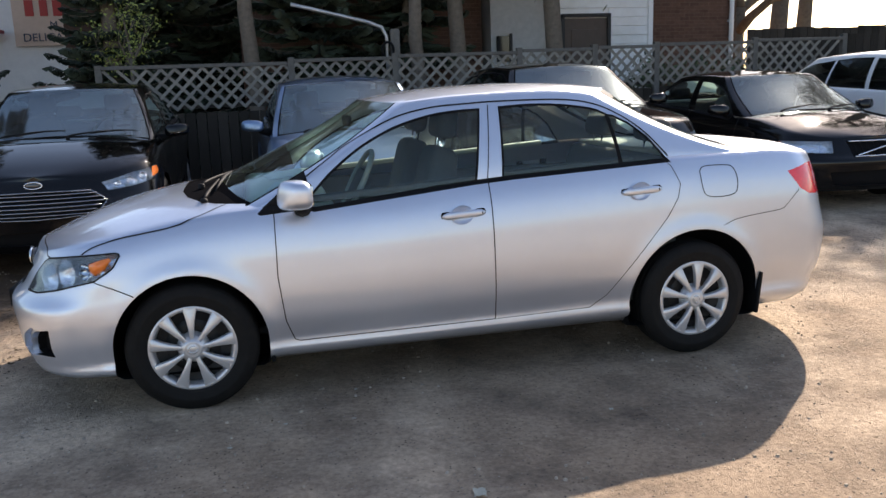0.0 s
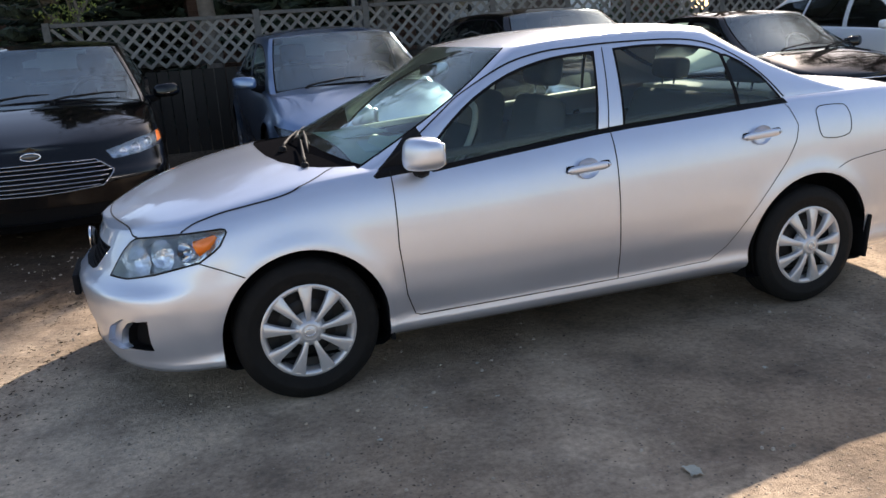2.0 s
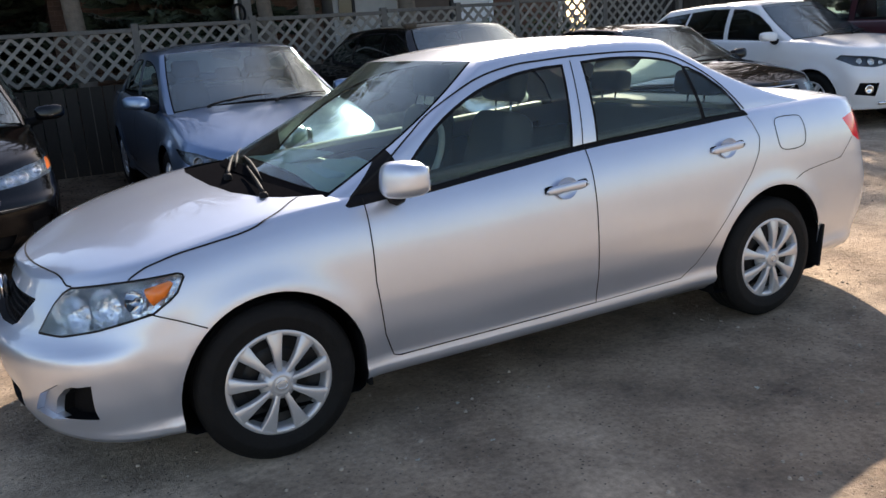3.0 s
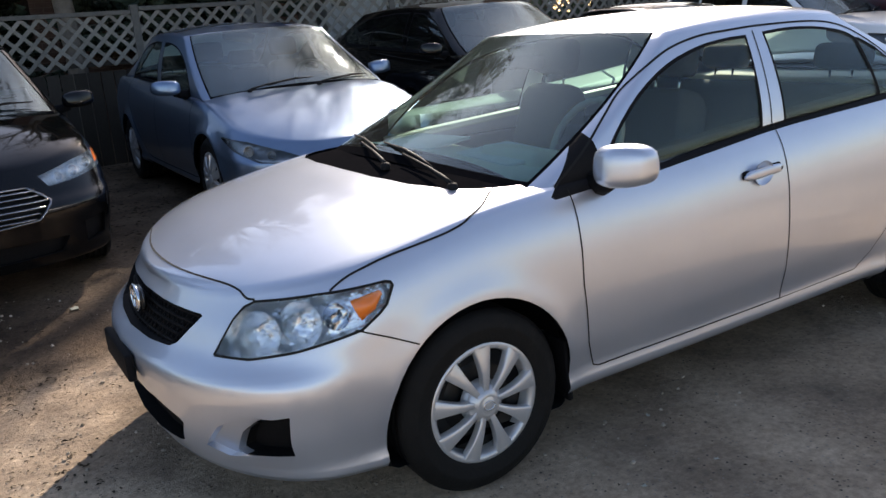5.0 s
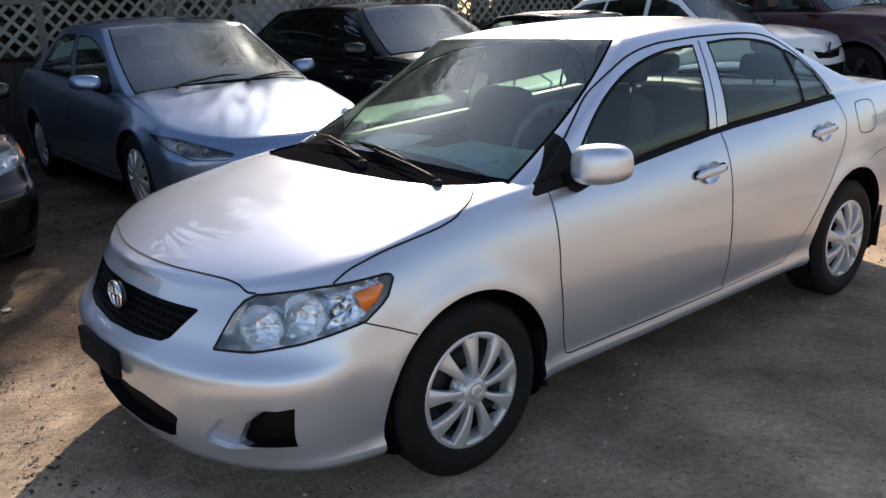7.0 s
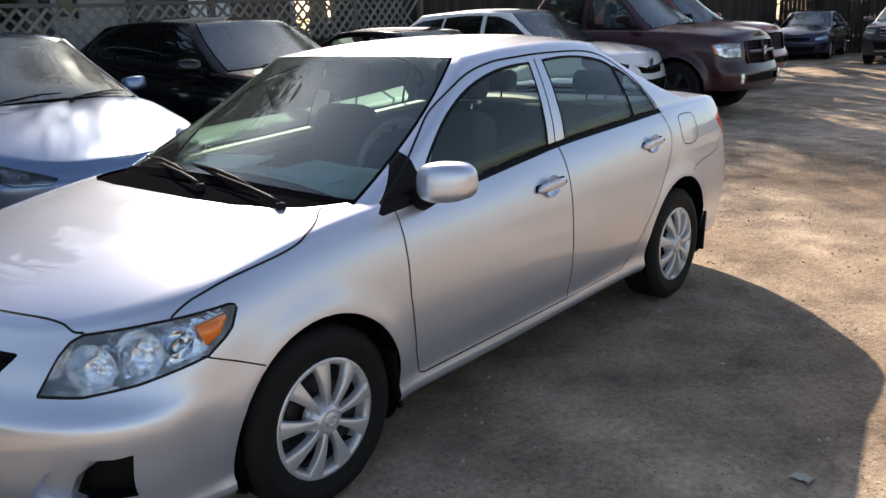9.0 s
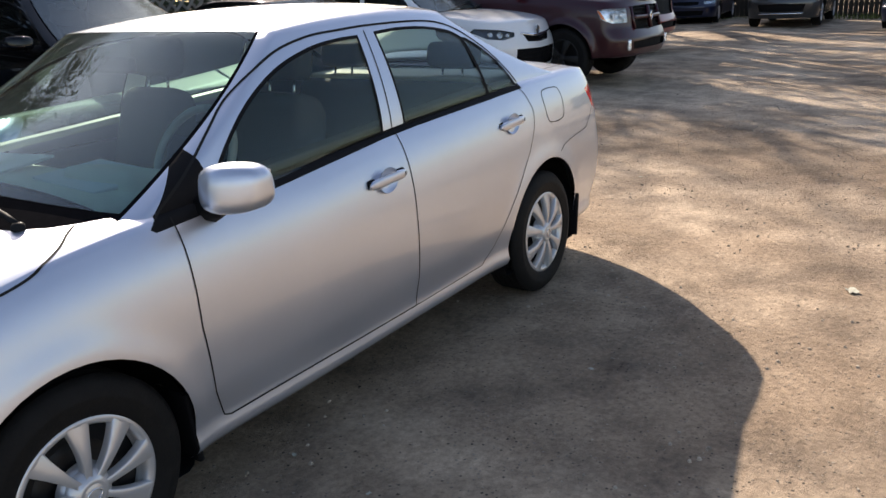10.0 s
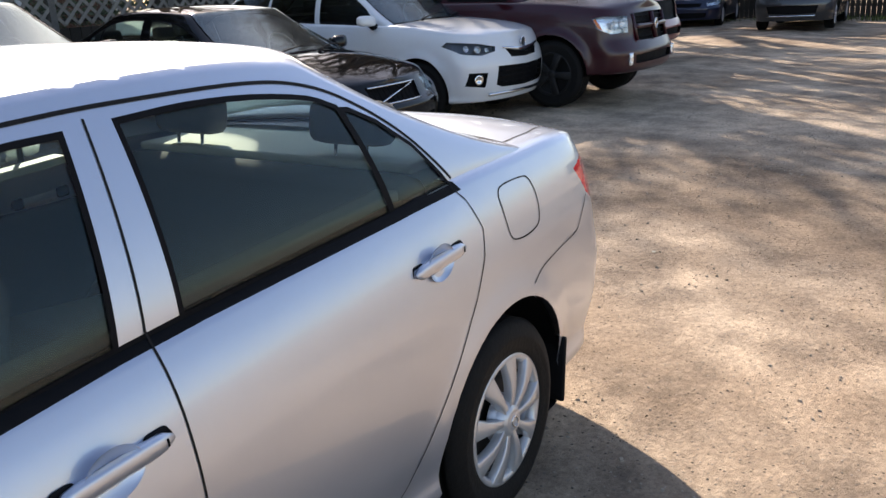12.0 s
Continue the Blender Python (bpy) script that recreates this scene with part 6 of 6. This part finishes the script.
def blue_sedan():
    P = scaled(SEDAN, 1.07, 1.0, half=0.92, wheel=0.335, arch=0.37, track=0.80, tyre=0.22, rim=0.22, spoke=(0.02, 0.03), flare=0.03, roofhalf=0.675, cowl=(-1.34, -0.42), bulge=0.05)
    drop = lambda pts: [(x, z - 0.10 * min(max((-1.25 - x) / 0.9, 0), 1)) for x, z in pts]
    P["edge"], P["top"] = drop(P["edge"]), drop(P["top"])
    P["rail"] = [(x, z + 0.045) for x, z in P["rail"]]
    P["roof"] = [(x, z + 0.062) for x, z in P["roof"]]
    face = front_face(P, [(-0.50, 0.555), (-0.56, 0.515), (-0.76, 0.525), (-0.87, 0.600), (-0.918, 0.690), (-0.90, 0.700), (-0.80, 0.672), (-0.62, 0.605)],
                      [(-0.40, 0.50), (-0.38, 0.45), (0.02, 0.43), (0.02, 0.51)], [(-0.58, 0.36), (-0.52, 0.25), (0.02, 0.24), (0.02, 0.37)])
    root = other_car("blue_sedan", "slate blue metallic sedan with dusty hood parked by the fence", facing(0.07, 4.95, 0), P, M_BLUEP,
                     [shift(w, 1.07, 1.03) for w in sw], face, mirror=(-0.74, 1.0, 1.04), seams=seams_for(1.07, 1.0), seat=M_DARK, housing=M_GREYLAMP, pillar=(0.945, 0.9))
    lamp_bowls(root, P, [(0.80, 0.605, 0.040), (0.68, 0.57, 0.032)], M_DULL)


def black_suv():
    P = scaled(SUV, 1.02, 0.98, half=0.93)
    P["belt"] = 1.08
    face = front_face(P, [(-0.58, 0.80), (-0.60, 0.70), (-0.86, 0.74), (-0.92, 0.84), (-0.90, 0.88)], [(-0.50, 0.80), (-0.44, 0.64), (0.02, 0.62), (0.02, 0.81)],
                      [(-0.6, 0.48), (-0.55, 0.32), (0.02, 0.3), (0.02, 0.5)])
    other_car("black_suv", "black sport utility vehicle with dark tinted windows", facing(2.72, 5.0), P, M_BLACKP, [shift(w, 1.02, 0.98) for w in SUV_WINDOWS], face, M_TINTED,
              mirror=(-0.72, 1.03, 1.15), rim=M_GREYP)


def black_saloon():
    P = scaled(SEDAN, 1.0, 0.975, half=0.90, front=(0.14, 0.34, 4.2), flare=0.012)
    face = front_face(P, [(-0.50, 0.70), (-0.52, 0.585), (-0.84, 0.60), (-0.885, 0.66), (-0.88, 0.71)], [(-0.36, 0.70), (-0.33, 0.54), (0.02, 0.54), (0.02, 0.71)],
                      [(-0.58, 0.40), (-0.52, 0.26), (0.02, 0.25), (0.02, 0.41)])
    root = other_car("black_saloon", "black saloon car with square grille and pale interior", facing(5.25, 4.55), P, M_BLACKP, [shift(w, 1.0, 0.975) for w in sw], face,
                     mirror=(-0.70, 0.97, 1.0), seams=seams_for(1.0, 0.975), seat=M_SEAT)
    bar_on_nose(root, P, 0.695, 0.34, 0.008, M_CHROME)
    bar_on_nose(root, P, 0.55, 0.32, 0.008, M_CHROME)
    mesh_part("grille_slash", *tube([Vector(nose_point(P, -0.28, 0.68)) + Vector((-0.004, 0, 0)), Vector(nose_point(P, 0.28, 0.56)) + Vector((-0.004, 0, 0))], 0.009, 6), M_CHROME, root)
    for k in range(9):
        y = -0.28 + 0.07 * k
        a, b = nose_point(P, y, 0.55), nose_point(P, y, 0.69)
        mesh_part("grille_bar", *tube([Vector(a) + Vector((0.015, 0, 0)), Vector(b) + Vector((0.015, 0, 0))], 0.006, 5), M_TRIM, root)


def white_suv():
    face = front_face(SUV, [(-0.50, 0.83), (-0.52, 0.78), (-0.70, 0.745), (-0.86, 0.77), (-0.925, 0.86), (-0.90, 0.905), (-0.70, 0.875)],
                      [(-0.36, 0.80), (-0.28, 0.70), (0.02, 0.685), (0.02, 0.80)], [(-0.52, 0.62), (-0.54, 0.42), (-0.45, 0.385), (0.02, 0.37), (0.02, 0.605)],
                      [(-0.66, 0.56), (-0.84, 0.57), (-0.86, 0.43), (-0.68, 0.40)])
    root = other_car("white_suv", "white sport utility vehicle with dark tinted rear glass", facing(8.0, 4.8), SUV, M_WHITEP, SUV_WINDOWS, face, M_TINTED, mirror=(-0.74, 1.03, 1.16), housing=M_SMOKED)
    lamp_bowls(root, SUV, [(0.72, 0.81, 0.040), (0.82, 0.825, 0.034), (0.62, 0.80, 0.026)])
    for k in range(3):
        bar_on_nose(root, SUV, 0.44 + 0.06 * k, 0.47, 0.008, M_TRIM, out=0.02)
    pts = [nose_point(SUV, y, z) for y, z in ((-0.40, 0.815), (-0.2, 0.785), (0, 0.765), (0.2, 0.785), (0.40, 0.815))]
    mesh_part("grille_shield", *tube([Vector(p) + Vector((-0.006, 0, 0)) for p in pts], [0.012, 0.024, 0.034, 0.024, 0.012], 8), M_CHROME, root, "chrome grille bar")
    oval_badge(root, SUV, 0.845, 0.05, 0.05, M_CHROME, M_GREYP, out=-0.015)
    bar_on_nose(root, SUV, 0.315, 0.62, 0.022, M_CHROME, "skid_trim", out=-0.004)
    for sg in (-1, 1):
        v, f = lathe([(0.055, -0.01), (0.05, -0.016), (0.03, -0.004), (0, 0.0)], 20)
        c = nose_point(SUV, -0.76, 0.49)
        m = Matrix.Translation((c[0] - 0.0, sg * 0.76, 0.49)) @ Vector((-1, sg * 0.5, 0)).to_track_quat("-Y", "Z").to_matrix().to_4x4()
        mesh_part("fog_light", [m @ Vector(p) for p in v], f, M_CHROME, root, "round fog light")


def maroon_truck():
    P = PICKUP
    face = front_face(P, [(-0.62, 1.05), (-0.64, 0.86), (-0.90, 0.86), (-0.97, 0.92), (-0.985, 1.04), (-0.94, 1.06)],
                      [(-0.52, 1.07), (-0.54, 0.98), (-0.48, 0.76), (0.02, 0.75), (0.02, 1.08)], [(-0.62, 0.60), (-0.60, 0.50), (0.02, 0.50), (0.02, 0.62)])
    face.insert(0, ("turn_signal", (1, 8), ring_poly(P, [(-0.955, 0.905), (-0.968, 0.93), (-0.98, 1.03), (-0.968, 1.035)]), (1, 0.7, 0)))
    face.append(("bumper", (1,), ring_poly(P, [(-0.999, 0.70), (-0.999, 0.42), (0.02, 0.40), (0.02, 0.71)]), X))
    root = other_car("maroon_truck", "dark maroon crew cab pickup truck with pale fog lights", facing(9.6, 4.35), P, M_MAROON, PICKUP_WINDOWS, face, mirror=(-1.02, 1.12, 1.42),
                     mirror_paint=M_TRIM, rim=M_STEEL, spokes=5, bumper=M_MAROON)
    bar_on_nose(root, P, 0.92, 0.50, 0.030, M_MAROON, out=-0.01)
    pts = [Vector(nose_point(P, 0, z)) + Vector((-0.012, 0, 0)) for z in (0.76, 0.9, 1.07)]
    mesh_part("grille_post", *tube(pts, 0.032, 8), M_MAROON, root)
    for y in (-0.50, 0.50):
        mesh_part("grille_frame", *tube([Vector(nose_point(P, y, z)) + Vector((-0.006, 0, 0)) for z in (0.76, 0.9, 1.07)], 0.02, 8), M_MAROON, root)
    for k in range(5):
        bar_on_nose(root, P, 0.79 + 0.06 * k, 0.48, 0.010, M_TRIM, out=0.02)
    oval_badge(root, P, 0.93, 0.05, 0.06, M_CHROME, M_CHROME, out=-0.045)
    for sg in (-1, 1):
        c = nose_point(P, 0.72, 0.55)
        part("tow_reflector", box_bm(0.05, 0.07, 0.15, (c[0] - 0.01, sg * 0.72, 0.56), 0.02), M_REFLECT, root, "pale fog light")
    lamp_bowls(root, P, [(0.70, 0.955, 0.055), (0.83, 0.955, 0.055)], M_REFLECT)


def far_vehicles():
    P = scaled(SUV, 1.05, 1.02, half=0.94)
    P["belt"] = 1.12
    face = front_face(P, [(-0.56, 0.93), (-0.58, 0.80), (-0.86, 0.82), (-0.92, 0.93), (-0.90, 0.95)], [(-0.44, 0.92), (-0.40, 0.76), (0.02, 0.75), (0.02, 0.94)],
                      [(-0.60, 0.60), (-0.55, 0.42), (0.02, 0.40), (0.02, 0.61)])
    root = other_car("grey_suv", "dark grey family SUV with chrome cross grille", pose(23.9, 2.55, RISE, 0, 0, 3), P, M_GREYP, [shift(w, 1.05, 1.02) for w in SUV_WINDOWS], face, mirror=(-0.75, 1.03, 1.18))
    for z in (0.77, 0.845, 0.925):
        bar_on_nose(root, P, z, 0.42, 0.014, M_CHROME, out=-0.01)
    mesh_part("grille_post", *tube([Vector(nose_point(P, 0, z)) + Vector((-0.015, 0, 0)) for z in (0.76, 0.93)], 0.02, 6), M_CHROME, root)
    bar_on_nose(root, P, 0.36, 0.55, 0.02, M_CHROME, "skid_trim")
    S = scaled(SEDAN, 1.0, 1.0, half=0.89)
    hd = [(-0.52, 0.66), (-0.54, 0.58), (-0.80, 0.60), (-0.88, 0.70), (-0.86, 0.76)]
    gr = [(-0.40, 0.66), (-0.36, 0.57), (0.02, 0.55), (0.02, 0.67)]
    it = [(-0.55, 0.40), (-0.50, 0.27), (0.02, 0.25), (0.02, 0.41)]
    other_car("navy_hatchback", "dark navy compact car parked by the fence", pose(25.9, 5.9, RISE, 0, 0, 6), S, M_NAVY, sw, front_face(S, hd, gr, it), seams=seams_for(1, 1))
    root = other_car("plum_sedan", "dark purple older sedan at the lot edge", pose(22.9, -0.95, 0.03, 0, 0, -2), S, M_NAVY, sw, front_face(S, hd, gr, it))
    bar_on_nose(root, S, 0.66, 0.38, 0.012, M_CHROME)
    other_car("dark_green_wagon", "dark green car with shaded reflections", facing(-5.08, 4.25), scaled(SUV, 1.0, 0.93, belt=1.02), M_GREENP, [shift(w, 1.0, 0.93) for w in SUV_WINDOWS],
              front_face(scaled(SUV, 1.0, 0.93), [(-0.56, 0.80), (-0.58, 0.70), (-0.86, 0.72), (-0.92, 0.82)], [(-0.44, 0.80), (-0.40, 0.66), (0.02, 0.65), (0.02, 0.81)],
                         [(-0.60, 0.50), (-0.55, 0.35), (0.02, 0.34), (0.02, 0.51)]), mirror=(-0.74, 1.03, 1.08))
    root = other_car("red_truck", "faded red pickup truck behind the maroon one", facing(13.9, 5.6), PICKUP, M_REDP, PICKUP_WINDOWS,
                     front_face(PICKUP, [(-0.64, 1.05), (-0.66, 0.86), (-0.90, 0.86), (-0.97, 1.0)], [(-0.52, 1.07), (-0.48, 0.76), (0.02, 0.75), (0.02, 1.08)],
                                [(-0.62, 0.60), (-0.60, 0.50), (0.02, 0.50), (0.02, 0.62)]), mirror=(-1.02, 1.12, 1.42))


black_sedan()
blue_sedan()
black_suv()
black_saloon()
white_suv()
maroon_truck()
far_vehicles()


# ---- fence ----
FY = 7.75


def fence_top(x):
    return 1.90 + 0.016 * x


def strip_mesh(name, sx, sy, sz, bevel=0.0):
    me = bpy.data.meshes.new(name)
    bm = box_bm(sx, sy, sz, bevel=bevel, seg=1)
    bm.to_mesh(me)
    bm.free()
    return me


def lattice_fence():
    root = thing("lattice_fence", "weathered grey lattice fence over dark boards", "fence")
    xs = [-2.95, -0.30, 1.24, 3.2, 4.45, 5.52, 7.30, 9.0]
    for x in xs:
        part("post", box_bm(0.09, 0.09, fence_top(x) + 0.03, (x, FY + 0.03, (fence_top(x) + 0.03) / 2), 0.006), M_POST, root, smooth=False)
    slope = math.atan(0.016)
    for a, b in zip(xs, xs[1:]):
        mid, ln = (a + b) / 2, b - a - 0.1
        zt = fence_top(mid)
        part("top_rail", box_bm(ln, 0.045, 0.05, (mid, FY, zt - 0.03), 0.004, rot=None), M_POST, root, smooth=False)
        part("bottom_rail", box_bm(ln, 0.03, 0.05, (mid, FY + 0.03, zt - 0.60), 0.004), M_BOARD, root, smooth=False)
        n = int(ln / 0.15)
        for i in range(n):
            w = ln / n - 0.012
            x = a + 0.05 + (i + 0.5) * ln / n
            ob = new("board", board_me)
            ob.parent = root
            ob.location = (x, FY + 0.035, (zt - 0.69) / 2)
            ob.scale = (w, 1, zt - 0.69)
    # slats
    p = 0.19
    hgt = 0.58
    x = xs[0] + 0.06
    while x < xs[-1] - hgt:
        for s in (-1, 1):
            cx = x + hgt / 2
            ob = new("slat", slat_me)
            ob.parent = root
            ob.location = (cx, FY + s * 0.007, fence_top(cx) - 0.345)
            ob.rotation_euler = (0, s * math.pi / 4, 0)
        x += p


slat_me = strip_mesh("slat", 0.83, 0.009, 0.043)
slat_me.materials.append(M_LATTICE)
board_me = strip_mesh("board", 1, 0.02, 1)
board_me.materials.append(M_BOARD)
lattice_fence()


def board_fence(points, h, label):
    root = thing("board_fence", label, "fence")
    rnd = random.Random(4)
    for (ax, ay), (bx, by) in zip(points, points[1:]):
        a, b = Vector((ax, ay, 0)), Vector((bx, by, 0))
        ln = (b - a).length
        d = (b - a) / ln
        ang = math.atan2(d.y, d.x)
        n = int(ln / 0.148)
        for i in range(n):
            c = a + d * (i + 0.5) * ln / n
            hh = h + rnd.uniform(-0.02, 0.02)
            ob = new("board", board_me)
            ob.parent = root
            ob.location = (c.x, c.y, hh / 2)
            ob.rotation_euler = (0, 0, ang)
            ob.scale = (0.138, 1, hh)
        for z in (0.4, 1.5):
            rl = part("rail", box_bm(ln, 0.04, 0.09, bevel=0.004), M_BOARD, root, smooth=False)
            rl.location = (a + b) / 2 + Vector((0.0, 0, z)) + Vector((-d.y, d.x, 0)) * 0.035
            rl.rotation_euler = (0, 0, ang)


board_fence([(9.06, FY), (28.0, FY)], 2.08, "brown weathered board fence along the lot")
board_fence([(7.75, FY + 0.95), (13.5, FY + 0.95)], 2.24, "brown board fence seen through the lattice")
board_fence([(28.0, FY - 0.1), (28.0, -10.0)], 1.95, "brown weathered board fence at the lot end")

loose_stones()
leaf_litter()
grass_strip()


def ground_scraps():
    M_SCRAP = mat("pale_dry_leaf", (0.42, 0.41, 0.33), 0.8, vary=0.15, scale=60)
    rnd = random.Random(8)
    for x, y, s in ((-0.24, -2.04, 0.034), (-1.15, -1.35, 0.010), (-1.45, -1.75, 0.008), (0.55, -1.45, 0.012), (1.92, -2.22, 0.035), (-2.14, 2.09, 0.032), (-1.75, 1.62, 0.018), (17.3, 2.96, 0.06), (-0.545, -0.83, 0.010), (-0.907, -1.169, 0.009), (-0.6, -1.2, 0.009), (3.9, -0.4, 0.016)):
        bm = bmesh.new()
        bmesh.ops.create_grid(bm, x_segments=7, y_segments=5, size=1)
        for v in bm.verts:
            r = Vector((v.co.x, v.co.y, 0)).length
            k = s * (1 - 0.25 * noise.noise((v.co.x * 2 + x, v.co.y * 2 + y, 1)))
            v.co = Vector((v.co.x * k, v.co.y * k * 0.7, s * 0.35 * (0.5 + noise.noise((v.co.x * 1.7 + x * 3, v.co.y * 1.7, y * 3))) + 0.003))
        ob = part("leaf_scrap", bm, M_SCRAP)
        ob.matrix_world = pose(x, y, height(x, y), 0, 0, rnd.uniform(0, 360))
        tagged(ob, "pale crumpled dry leaf lying on gravel", "leaf", "scraps on the ground")


ground_scraps()
